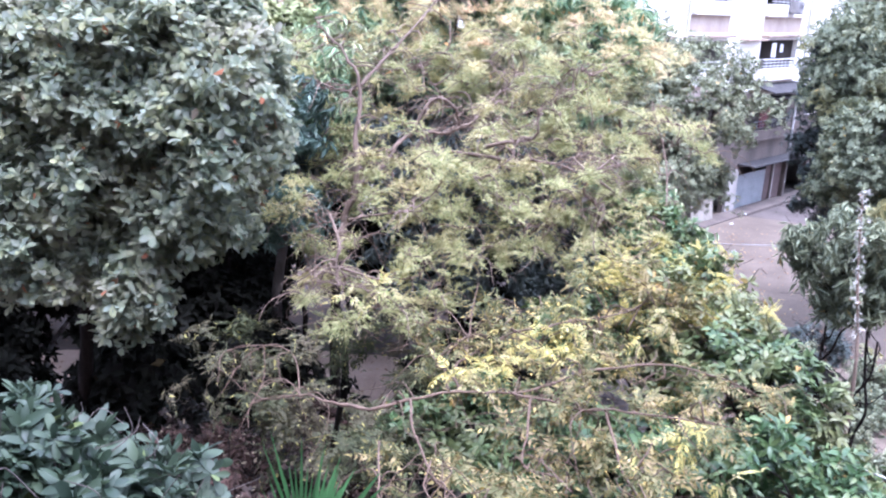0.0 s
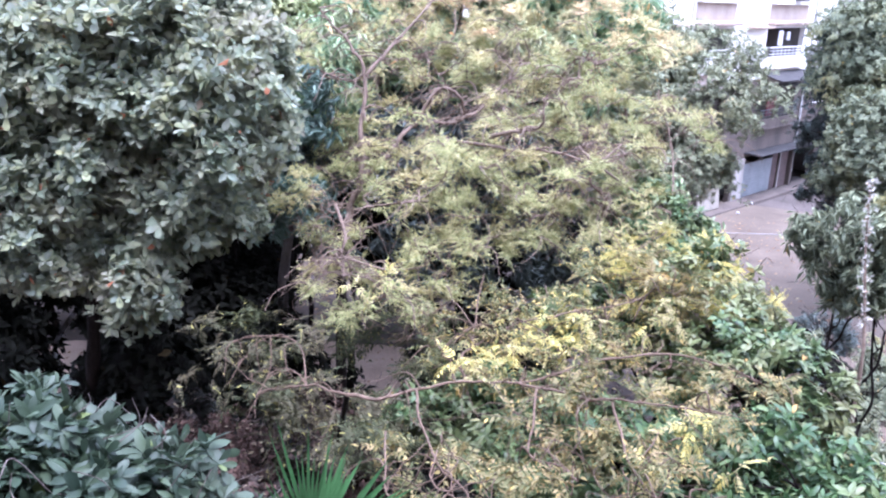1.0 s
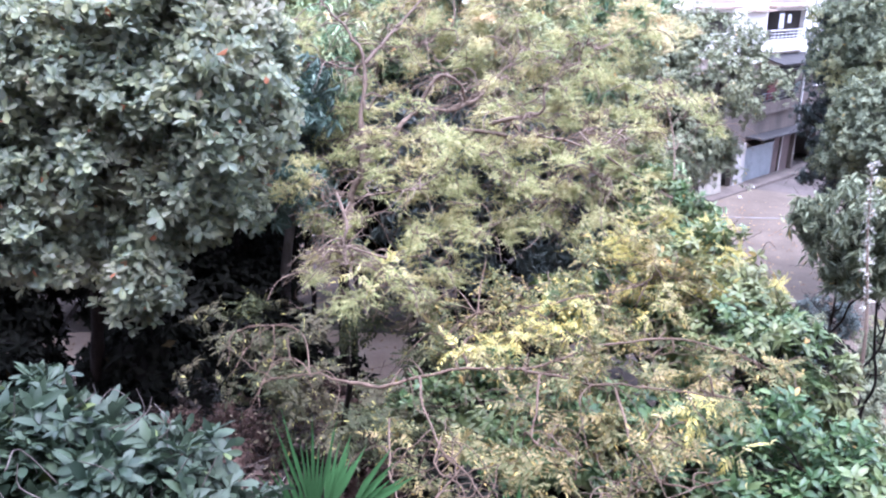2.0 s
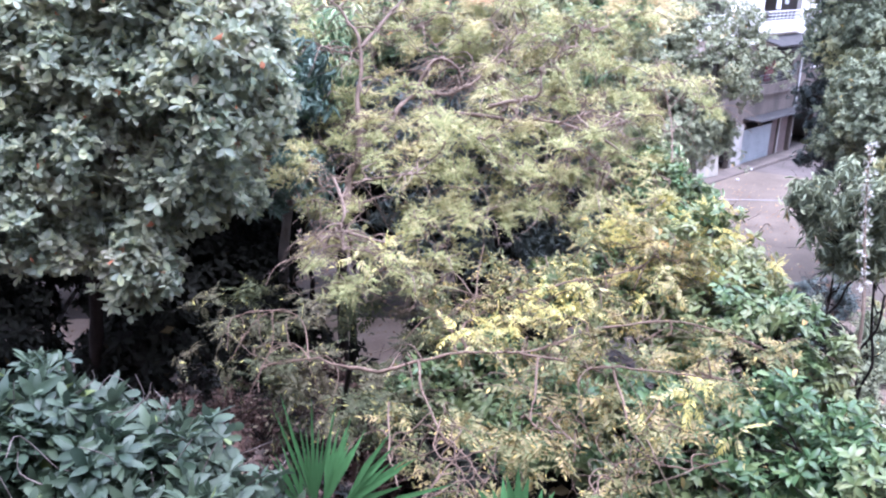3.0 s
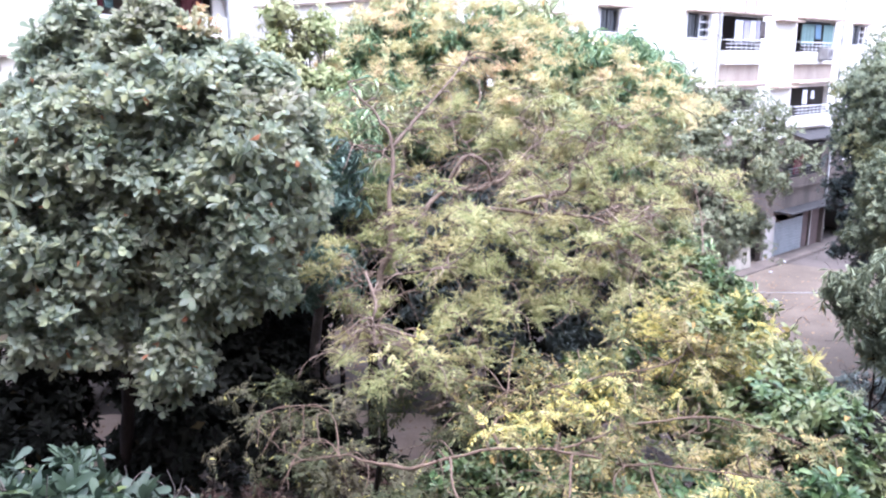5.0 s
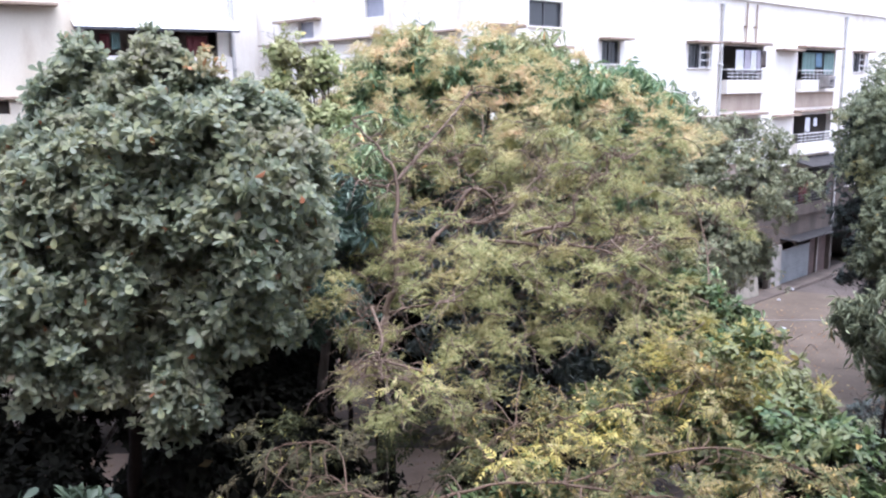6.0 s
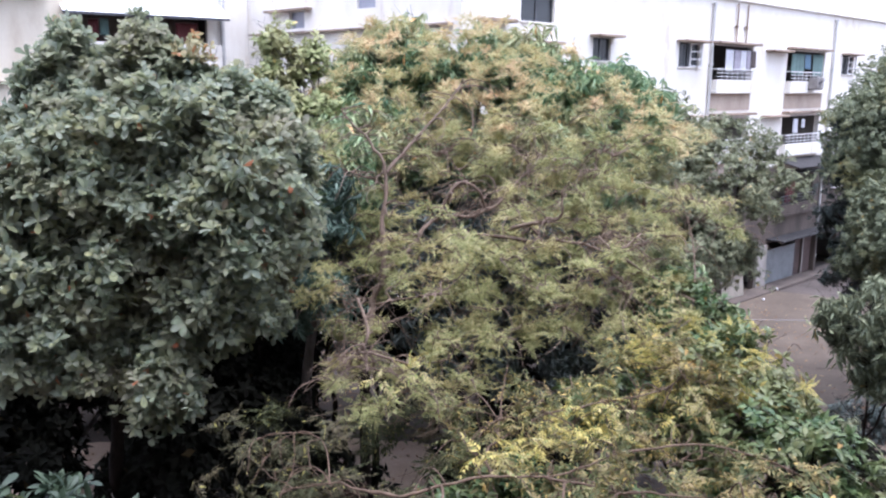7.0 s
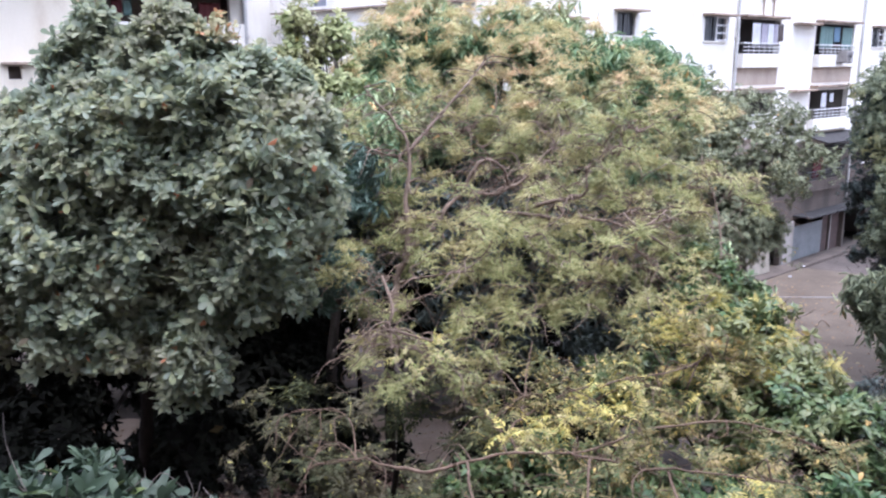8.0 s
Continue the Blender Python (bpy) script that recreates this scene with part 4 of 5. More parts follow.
# the lane and its pale edging strip in front of the garages
def lane():
    bm = bmesh.new()
    n = 30
    rows = []
    for i in range(n + 1):
        u = i / n
        cx, cy = 8.0 + 9.0 * u, 13.0 + 25.5 * u
        w_ = 3.0 + 3.2 * u + 0.25 * math.sin(i * 1.3)
        rows.append([bm.verts.new((cx + sx * w_ * 0.92, cy - sx * w_ * 0.38, 0.035 + 0.01 * abs(sx))) for sx in (-1, -0.5, 0, 0.5, 1)])
    for a, b in zip(rows, rows[1:]):
        for i in range(4):
            bm.faces.new((a[i], a[i + 1], b[i + 1], b[i]))
    o = part("lane", bm, M_LANE, None, smooth=True)
    tagged(o, "dusty mauve-grey concrete lane between trees and garages", "lane", kind="structure")
    k = part("kerb", box(0, 3.4, -0.02, 0.02, 0.0, 0.05, bevel=0.008), M_CONC)
    k.matrix_world = pose(11.6, 34.15, 0.03, 0, 0, 2)
    tagged(k, "pale low kerb strip across the lane", "kerb", kind="structure")


lane()


def yard_path():
    bm = bmesh.new()
    rows = []
    for i in range(25):
        x = -14 + 17 * i / 24
        c = 19.6 + 0.05 * (x + 5) + 0.25 * math.sin(i * 0.9)
        rows.append([bm.verts.new((x, c + w_ + 0.15 * math.sin(i * 2.1 + w_), 0.03)) for w_ in (-1.6, 0, 1.6)])
    for a, b in zip(rows, rows[1:]):
        for k in range(2):
            bm.faces.new((a[k], b[k], b[k + 1], a[k + 1]))
    o = part("path", bm, M_PATH, None, smooth=True)
    tagged(o, "worn concrete path across the shaded yard", "path", kind="structure")


yard_path()

# ---- trees ----
def make_tree(name, label, category="tree"):
    t = empty(name)
    return tagged(t, label, category)


def shift_base(tree, base):
    """Put the tree's own origin at its foot while its parts stay where they are."""
    tree.matrix_world = pose(*base)
    for c in tree.children:
        c.matrix_parent_inverse = Matrix.Translation((-base[0], -base[1], -base[2]))


def leafy(name, label, seed, lobes, clumps, per, tm, material, base, fork, r, bark, twig_r=0.012, bend=0.2, limbs=(), limb_r=None, share=1.0, trunk_bark=None, auto=True, curls=0, **k):
    rng = np.random.default_rng(seed)
    t = make_tree(name, label)
    ob, c, cpick = tuft_crown(rng, "crown", lobes, clumps, per, tm, material, t, **k)
    wood(rng, t, (base[0], base[1], -0.05), fork, lobes, r, bark, c, limbs, limb_r, twig_r, bend, share, trunk_bark, auto, curls=curls)
    shift_base(t, (base[0], base[1], 0))
    return t


def padded(name, label, seed, lobes, tries, wide, high, per, tm, material, base, fork, r, bark, twig_r=0.014, bend=0.3, limbs=(), limb_r=None, share=1.0, trunk_bark=None, auto=True, curls=0, **k):
    rng = np.random.default_rng(seed)
    t = make_tree(name, label)
    ob, c = pad_crown(rng, "crown", lobes, tries, wide, high, per, tm, material, t, **k)
    wood(rng, t, (base[0], base[1], -0.05), fork, lobes, r, bark, c, limbs, limb_r, twig_r, bend, share, trunk_bark, auto, reach=2.2, curls=curls)
    shift_base(t, (base[0], base[1], 0))
    return t


def more_pads(tree, seed, lobes, tries, wide, high, per, tm, material, **k):
    """Further pads, of other leaves, on the same tree."""
    pad_crown(np.random.default_rng(seed), "crown", lobes, tries, wide, high, per, tm, material, tree, **k)
    b = tree.matrix_world.translation
    shift_base(tree, (b.x, b.y, 0))


def more_crown(tree, seed, lobes, clumps, per, tm, material, **k):
    """A second crown of other leaves on the same tree."""
    tuft_crown(np.random.default_rng(seed), "crown", lobes, clumps, per, tm, material, tree, **k)
    b = tree.matrix_world.translation
    shift_base(tree, (b.x, b.y, 0))


RNG = np.random.default_rng(5)
ALMOND_TUFT = [rosette(RNG, 9, 0.160, 0.080, 0.7, 0.5, True, 0.2) for _ in range(6)]
ALMOND_FILL = [rosette(RNG, 9, 0.160, 0.085, 0.6, 0.5, False, 0.2) for _ in range(6)]
MANGO_TUFT = [rosette(RNG, 10, 0.22, 0.046, 0.45, -0.75, False, 0.3, 0.15) for _ in range(6)]
GREEN_TUFT = [rosette(RNG, 8, 0.135, 0.052, 0.5, 0.15, True, 0.2, 0.08) for _ in range(6)]
FAR_TUFT = [rosette(RNG, 10, 0.105, 0.05, 0.5, 0.2, False, 0.2, 0.12) for _ in range(6)]
SHRUB_TUFT = [rosette(RNG, 8, 0.155, 0.058, b_, 0.5, True, 0.14, 0.06) for b_ in (0.5, 0.7, 0.5, 0.5, 0.7, 0.5)]
UNDER_TUFT = [rosette(RNG, 9, 0.2, 0.1, 0.5, 0.1, False, 0.2, 0.12) for _ in range(5)]
FINE_SPRAY = [spray(RNG, 4, lambda: pinnate(RNG, 0.24, 7, 0.06, 0.021, 0.4), 0.25, 0.3, 0.02) for _ in range(6)]
MID_SPRAY = [spray(RNG, 3, lambda: pinnate(RNG, 0.27, 5, 0.105, 0.040, 0.5), 0.1, 0.35, 0.02) for _ in range(6)]
LARGE_SPRAY = [spray(RNG, 3, lambda: pinnate(RNG, 0.30, 7, 0.092, 0.031, 0.6), 0.0, 0.35, 0.02) for _ in range(6)]

ALMOND_BODY = [(-5.18, 11.71, 8.35, 1.15, 1.25, 1.25), (-4.1, 11.71, 8.3, 1.40, 1.25, 1.40), (-3.07, 11.45, 7.78, 0.95, 1.06, 1.35), (-4.86, 12.0, 6.90, 1.84, 1.51, 1.51),
               (-3.45, 11.6, 6.75, 1.0, 0.97, 1.0), (-4.15, 11.02, 5.6, 0.55, 0.6, 0.75), (-6.05, 11.45, 6.68, 1.51, 1.30, 1.51), (-6.3, 11.9, 8.35, 0.8, 0.9, 0.9),
               (-7.78, 12.74, 7.01, 1.40, 1.30, 1.30), (-7.45, 11.88, 6.36, 1.40, 1.30, 1.30), (-3.35, 12.1, 8.8, 0.7, 0.7, 0.7), (-5.3, 11.3, 5.9, 0.9, 0.8, 0.7),
               (-5.65, 12.1, 9.15, 0.72, 0.7, 0.62), (-4.5, 12.1, 9.2, 0.75, 0.7, 0.65), (-3.35, 12.1, 9.05, 0.72, 0.7, 0.6)]
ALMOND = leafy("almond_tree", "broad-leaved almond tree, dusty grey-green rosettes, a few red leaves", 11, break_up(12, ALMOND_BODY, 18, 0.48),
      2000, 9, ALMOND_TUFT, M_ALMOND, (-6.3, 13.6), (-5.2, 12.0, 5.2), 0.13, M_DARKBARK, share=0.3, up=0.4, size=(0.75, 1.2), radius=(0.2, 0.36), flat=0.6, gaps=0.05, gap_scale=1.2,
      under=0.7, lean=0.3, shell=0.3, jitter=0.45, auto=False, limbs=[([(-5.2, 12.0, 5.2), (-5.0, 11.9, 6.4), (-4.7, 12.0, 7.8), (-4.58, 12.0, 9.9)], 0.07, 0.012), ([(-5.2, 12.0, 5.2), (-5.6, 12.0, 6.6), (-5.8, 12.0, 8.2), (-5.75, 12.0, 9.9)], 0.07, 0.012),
      ([(-5.0, 11.9, 6.4), (-4.2, 11.8, 7.2), (-3.6, 11.8, 8.2), (-3.75, 12.0, 9.8)], 0.05, 0.01), ([(-5.2, 12.0, 5.2), (-6.4, 12.1, 6.2), (-7.6, 12.4, 6.8)], 0.06, 0.015)], apart=300, apart_name="rosette")
more_crown(ALMOND, 15, [(x, y, z, a * 0.94, b * 0.94, c * 0.94) for x, y, z, a, b, c in ALMOND_BODY], 1500, 9, ALMOND_FILL, M_ALMOND, up=0.4, size=(0.75, 1.2), radius=(0.25, 0.4), flat=0.6, under=0.5, lean=0.3, shell=0.4, jitter=0.45)
more_crown(ALMOND, 13, [(-5.66, 12.0, 9.9, 0.32, 0.35, 0.48, 1.3), (-5.95, 11.9, 9.45, 0.34, 0.4, 0.45), (-5.2, 12.0, 9.6, 0.3, 0.35, 0.28), (-4.48, 12.0, 10.05, 0.32, 0.35, 0.48, 1.3), (-4.8, 12.0, 9.8, 0.34, 0.35, 0.34), (-4.15, 12.0, 9.7, 0.34, 0.35, 0.36),
                        (-3.4, 12.0, 9.5, 0.5, 0.4, 0.3), (-2.9, 12.0, 9.15, 0.4, 0.4, 0.36), (-6.3, 12.0, 8.9, 0.3, 0.4, 0.4), (-2.5, 11.9, 8.5, 0.32, 0.4, 0.5)],
           330, 5, ALMOND_TUFT, M_ALMOND, up=0.55, size=(0.7, 1.1), radius=(0.1, 0.24), flat=0.8, lean=0.3, shell=0.2, under=1.0)
more_crown(ALMOND, 14, [(-3.8, 12.0, 9.85, 0.25, 0.25, 0.42), (-3.5, 12.1, 9.5, 0.35, 0.3, 0.3), (-6.3, 11.6, 8.7, 0.4, 0.3, 0.4)], 44, 4, ALMOND_TUFT, M_OLDLEAF, up=0.55, size=(0.6, 1.0), radius=(0.1, 0.2), flat=0.8, lean=0.3, shell=0.2, under=1.0)

FEATHER_LIMBS = [
    ([(-1.52, 12.80, 5.63), (-1.45, 13.07, 6.13), (-1.32, 13.34, 6.67), (-1.35, 13.60, 7.36), (-1.35, 13.82, 8.15), (-1.64, 13.96, 8.70), (-2.07, 14.05, 9.13)], 0.068, 0.012),
    ([(-1.37, 13.37, 6.43), (-1.09, 13.82, 6.67), (-0.84, 14.28, 6.94), (-0.52, 14.65, 7.23), (0.16, 15.03, 7.27), (0.6, 15.3, 7.5), (1.0, 15.5, 7.5)], 0.06, 0.008),
    ([(-0.56, 14.65, 7.20), (-0.35, 14.65, 7.54), (-0.14, 14.65, 7.86), (0.25, 14.65, 7.76), (0.33, 14.75, 7.42), (0.1, 14.7, 7.25)], 0.045, 0.012),
    ([(0.11, 14.56, 7.31), (0.55, 14.93, 7.46), (0.92, 15.30, 7.82), (1.58, 15.66, 8.39)], 0.04, 0.012),
    ([(0.75, 13.64, 7.25), (1.15, 13.27, 7.44), (1.50, 13.09, 7.53), (1.49, 13.09, 7.89), (1.6, 13.1, 8.1)], 0.04, 0.006),
    ([(0.18, 14.38, 7.02), (1.13, 13.37, 7.11), (1.67, 13.09, 7.16), (2.36, 12.90, 7.02), (2.8, 12.8, 7.2)], 0.035, 0.006),
    ([(-1.33, 14.01, 8.10), (-0.93, 14.47, 8.59), (-0.48, 14.93, 9.10), (-0.10, 15.66, 9.60)], 0.035, 0.01),
    ([(-1.33, 12.35, 6.28), (-0.92, 11.89, 6.51), (-0.19, 11.52, 6.68)], 0.02, 0.01),
    ([(-1.52, 11.61, 6.56), (-1.34, 11.24, 6.22), (-1.37, 11.06, 5.96), (-1.29, 10.88, 5.73)], 0.025, 0.02)]
FEATHER_LOBES = [(-0.7, 16.9, 8.2, 2.3, 1.6, 1.1), (1.3, 15.8, 7.9, 2.0, 1.5, 1.2), (2.6, 14.8, 7.3, 1.8, 1.4, 1.0), (-1.7, 14.3, 7.0, 0.7, 0.9, 1.2, 0.7), (0.0, 13.2, 6.7, 1.9, 1.4, 1.1), (1.6, 12.8, 6.3, 1.5, 1.3, 1.0),
                 (-1.7, 12.1, 5.6, 0.9, 0.9, 0.55), (-0.8, 11.2, 5.4, 1.1, 0.9, 0.5), (2.6, 13.0, 6.3, 1.2, 1.0, 0.8), (0.9, 14.2, 7.1, 1.5, 1.0, 0.8), (3.9, 15.3, 7.4, 0.9, 0.9, 0.5, 0.7), (2.8, 15.8, 8.4, 1.0, 0.9, 0.6),
                 (4.5, 15.0, 7.2, 0.5, 0.5, 0.45), (-2.4, 14.4, 8.3, 0.6, 0.6, 0.5), (-2.2, 13.0, 6.3, 0.6, 0.6, 0.6), (0.4, 12.2, 5.75, 1.1, 0.9, 0.5, 0.8)]
FEATHER = padded("feathery_tree", "tall feathery yellow-green tree with crooked pale branches", 23, FEATHER_LOBES,
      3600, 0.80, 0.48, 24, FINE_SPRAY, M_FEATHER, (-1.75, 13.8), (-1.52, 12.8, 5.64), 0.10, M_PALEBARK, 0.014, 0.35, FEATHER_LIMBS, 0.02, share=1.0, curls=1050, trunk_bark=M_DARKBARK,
      radius=(0.24, 0.5), flat=0.12, size=(0.5, 0.85), up=0.72, gaps=0.30, gap_scale=2.4, under=0.3, shell=0.3,
      clear=((0.15, 15.3, 7.6, 0.5), (0.1, 14.4, 7.65, 0.5), (0.08, 13.6, 7.8, 0.4), (0.05, 12.9, 7.9, 0.35)), apart=300, apart_name="leaf_spray")
more_pads(FEATHER, 25, [(x, y, z - 0.15 * c, a * 0.72, b * 0.72, c * 0.72) for x, y, z, a, b, c in (l[:6] for l in FEATHER_LOBES)], 1300, 0.76, 0.42, 18, FINE_SPRAY, M_FEATHER,
          radius=(0.2, 0.42), flat=0.15, size=(0.5, 0.85), gaps=0.2, gap_scale=2.4, under=0.5, shell=0.3, clear=((0.15, 15.3, 7.6, 0.6), (0.1, 14.4, 7.65, 0.6), (0.08, 13.6, 7.8, 0.4)))
more_pads(FEATHER, 24, [(-1.6, 18.9, 9.5, 2.0, 1.6, 1.4), (0.5, 19.0, 9.6, 2.1, 1.6, 1.4), (-2.2, 18.6, 9.6, 1.2, 1.0, 0.8), (-0.6, 19.2, 10.2, 1.5, 1.0, 0.7), (1.6, 19.0, 9.7, 1.4, 1.0, 0.7), (3.0, 18.4, 9.0, 1.3, 1.0, 0.7), (4.4, 19.0, 8.4, 1.1, 0.9, 0.6, 0.7), (2.2, 17.6, 9.2, 1.2, 0.8, 0.6, 0.8), (3.6, 17.4, 8.6, 1.0, 0.8, 0.5, 0.8), (0.2, 17.2, 9.0, 0.9, 0.7, 0.5, 0.7), (-2.5, 18.4, 9.7, 0.6, 0.8, 0.5, 0.6), (-2.4, 17.0, 8.9, 0.8, 0.8, 0.6, 0.6)],
          2700, 0.72, 0.46, 24, FINE_SPRAY, M_PEACH, radius=(0.26, 0.52), flat=0.12, up=0.72, size=(0.55, 0.9), gaps=0.32, gap_scale=1.2, under=0.3, shell=0.4)

FRONT_LIMBS = [
    ([(1.6, 8.35, 5.79), (2.6, 8.7, 5.75), (3.6, 9.0, 5.4), (4.4, 9.1, 4.9)], 0.014, 0.007),
    ([(-1.9, 8.9, 5.0), (-2.3, 9.4, 4.9), (-2.8, 9.9, 5.0)], 0.008, 0.005),
    ([(2.2, 9.62, 5.96), (2.6, 10.1, 5.9), (3.0, 10.8, 5.9)], 0.01, 0.006),
    ([(-0.94, 8.14, 5.37), (-0.54, 7.9, 5.46), (-0.15, 7.94, 5.58), (0.39, 8.1, 5.61), (1.0, 8.2, 5.59), (1.67, 8.35, 5.8)], 0.022, 0.009),
    ([(-0.94, 8.14, 5.37), (-1.2, 8.36, 5.33), (-1.43, 8.57, 5.25), (-1.96, 8.91, 4.99)], 0.016, 0.007),
    ([(-1.43, 8.57, 5.2), (-1.65, 9.34, 5.39), (-2.11, 9.44, 5.45), (-2.53, 9.43, 5.29), (-2.68, 9.4, 4.96)], 0.009, 0.005),
    ([(-1.99, 9.36, 5.46), (-1.98, 9.15, 5.17), (-2.07, 8.92, 4.91), (-2.07, 8.74, 4.71)], 0.008, 0.005),
    ([(0.31, 8.1, 5.58), (0.27, 8.5, 5.68), (0.48, 8.8, 5.74), (0.95, 9.1, 5.88), (1.57, 9.4, 5.92), (2.21, 9.62, 5.96)], 0.018, 0.008),
    ([(0.39, 8.8, 5.7), (0.46, 9.4, 5.9), (0.56, 9.9, 6.2)], 0.010, 0.006),
    ([(0.9, 8.15, 5.58), (1.3, 7.8, 5.66), (1.56, 7.61, 5.71), (2.12, 7.37, 5.81), (2.67, 7.08, 5.89)], 0.015, 0.007),
    ([(1.05, 7.9, 5.64), (0.96, 7.32, 5.5), (0.93, 7.05, 5.38), (1.14, 6.84, 5.42), (1.31, 6.59, 5.41)], 0.014, 0.007),
    ([(1.75, 7.5, 5.74), (1.83, 6.92, 5.45), (1.99, 6.6, 5.3), (2.23, 6.38, 5.37), (2.5, 6.22, 5.56)], 0.014, 0.007),
    ([(-0.2, 7.9, 5.58), (-0.15, 7.4, 5.65), (-0.07, 7.07, 5.5), (0.09, 6.72, 5.41), (0.24, 6.43, 5.43), (0.43, 6.09, 5.38)], 0.015, 0.007),
    ([(0.04, 6.89, 5.49), (-0.01, 6.61, 5.42), (0.09, 6.37, 5.41), (0.47, 6.23, 5.59)], 0.010, 0.006),
    ([(-0.45, 7.2, 5.5), (-0.42, 6.62, 5.46), (-0.37, 6.24, 5.42), (-0.28, 5.9, 5.44)], 0.010, 0.006),
    ([(0.25, 6.56, 5.4), (0.09, 6.26, 5.37), (-0.09, 5.93, 5.36), (-0.11, 5.64, 5.42)], 0.010, 0.006)]
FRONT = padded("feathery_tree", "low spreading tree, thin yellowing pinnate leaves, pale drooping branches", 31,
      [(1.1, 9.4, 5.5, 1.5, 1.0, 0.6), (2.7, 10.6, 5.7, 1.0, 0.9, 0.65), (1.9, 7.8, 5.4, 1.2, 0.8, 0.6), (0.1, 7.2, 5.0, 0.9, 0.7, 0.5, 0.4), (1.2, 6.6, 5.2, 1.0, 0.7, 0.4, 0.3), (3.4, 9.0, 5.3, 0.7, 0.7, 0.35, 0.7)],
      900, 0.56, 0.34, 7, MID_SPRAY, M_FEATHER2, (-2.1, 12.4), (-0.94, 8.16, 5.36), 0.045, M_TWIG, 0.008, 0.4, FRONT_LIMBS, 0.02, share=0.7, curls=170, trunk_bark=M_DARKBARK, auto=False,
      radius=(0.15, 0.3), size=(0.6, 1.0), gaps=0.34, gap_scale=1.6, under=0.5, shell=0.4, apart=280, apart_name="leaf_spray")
# low left and inner leaves in darker olive, shade included in the tone
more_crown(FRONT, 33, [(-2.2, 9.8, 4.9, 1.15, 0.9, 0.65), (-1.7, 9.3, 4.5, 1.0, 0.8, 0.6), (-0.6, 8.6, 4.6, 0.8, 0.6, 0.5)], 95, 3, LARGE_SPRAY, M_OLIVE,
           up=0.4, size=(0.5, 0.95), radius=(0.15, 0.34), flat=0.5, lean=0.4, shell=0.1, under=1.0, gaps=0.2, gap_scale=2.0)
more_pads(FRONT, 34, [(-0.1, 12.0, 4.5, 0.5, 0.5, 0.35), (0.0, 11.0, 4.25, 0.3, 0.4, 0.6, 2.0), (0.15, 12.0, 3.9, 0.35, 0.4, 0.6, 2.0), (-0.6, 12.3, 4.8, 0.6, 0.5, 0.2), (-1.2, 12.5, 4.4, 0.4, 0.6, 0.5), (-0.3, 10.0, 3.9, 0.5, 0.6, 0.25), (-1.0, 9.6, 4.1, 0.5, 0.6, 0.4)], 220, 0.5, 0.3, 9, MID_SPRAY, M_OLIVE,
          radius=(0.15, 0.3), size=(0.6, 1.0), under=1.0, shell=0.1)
more_pads(FRONT, 35, [(3.0, 11.5, 5.85, 0.75, 0.7, 0.4), (3.7, 11.3, 5.95, 0.6, 0.7, 0.4), (4.2, 10.9, 5.5, 0.4, 0.5, 0.3, 0.5)], 200, 0.5, 0.3, 12, FINE_SPRAY, M_YELLOW,
          radius=(0.18, 0.34), size=(0.6, 0.95), under=0.4)
more_crown(FRONT, 36, [(2.6, 11.2, 5.85, 0.5, 0.4, 0.25), (1.5, 9.3, 5.75, 0.9, 0.7, 0.3, 0.6), (1.6, 8.9, 5.55, 0.25, 0.3, 0.35), (0.6, 8.5, 5.65, 0.6, 0.4, 0.2), (2.2, 7.3, 5.45, 0.9, 0.5, 0.3, 0.5), (-0.9, 10.6, 5.9, 0.6, 0.5, 0.2), (3.0, 10.2, 5.75, 0.7, 0.6, 0.25), (-0.6, 8.8, 5.2, 0.6, 0.4, 0.3, 0.3)],
           70, 1, LARGE_SPRAY, M_YELLOW, up=0.2, size=(0.7, 1.15), radius=(0.05, 0.1), flat=0.6, lean=0.5, shell=0.3, under=0.7)
MANGO = leafy("mango_tree", "dark green mango tree with long drooping leaves", 41,
      [(0.0, 20.9, 9.0, 2.7, 1.6, 1.7), (2.8, 19.4, 8.7, 1.9, 1.5, 1.5), (-2.6, 15.6, 7.6, 1.2, 1.1, 1.4), (1.2, 20.4, 10.1, 1.3, 1.0, 0.7), (-1.6, 20.3, 9.5, 1.7, 1.2, 1.3), (-2.3, 19.8, 9.5, 1.2, 1.0, 1.1), (-1.3, 19.8, 10.0, 1.2, 1.0, 1.1), (0.4, 20.2, 10.1, 1.2, 1.0, 0.7),
       (1.9, 20.0, 9.6, 1.1, 0.9, 0.7), (-2.2, 17.2, 8.0, 1.5, 1.1, 1.3), (-0.2, 18.4, 7.6, 2.2, 1.2, 1.4), (1.6, 17.6, 7.6, 1.8, 1.2, 1.3), (3.6, 15.6, 6.0, 0.9, 0.8, 0.7), (4.0, 14.6, 5.6, 0.7, 0.7, 0.6)],
      820, 11, MANGO_TUFT, M_MANGO, (0.6, 19.4), (0.5, 18.8, 5.0), 0.2, M_DARKBARK, share=0.4, up=0.3, size=(0.9, 1.4), radius=(0.35, 0.6), flat=0.6, shell=0.5, clear=((0.2, 15.6, 7.4, 0.7), (0.2, 16.6, 7.5, 0.7)))
more_crown(MANGO, 44, [(-2.6, 13.9, 7.4, 0.75, 0.7, 1.0), (-2.4, 13.3, 6.1, 0.7, 0.6, 0.6)], 52, 9, MANGO_TUFT, M_TEAL, up=0.3, size=(0.7, 1.1), radius=(0.25, 0.45), flat=0.6, shell=0.4)
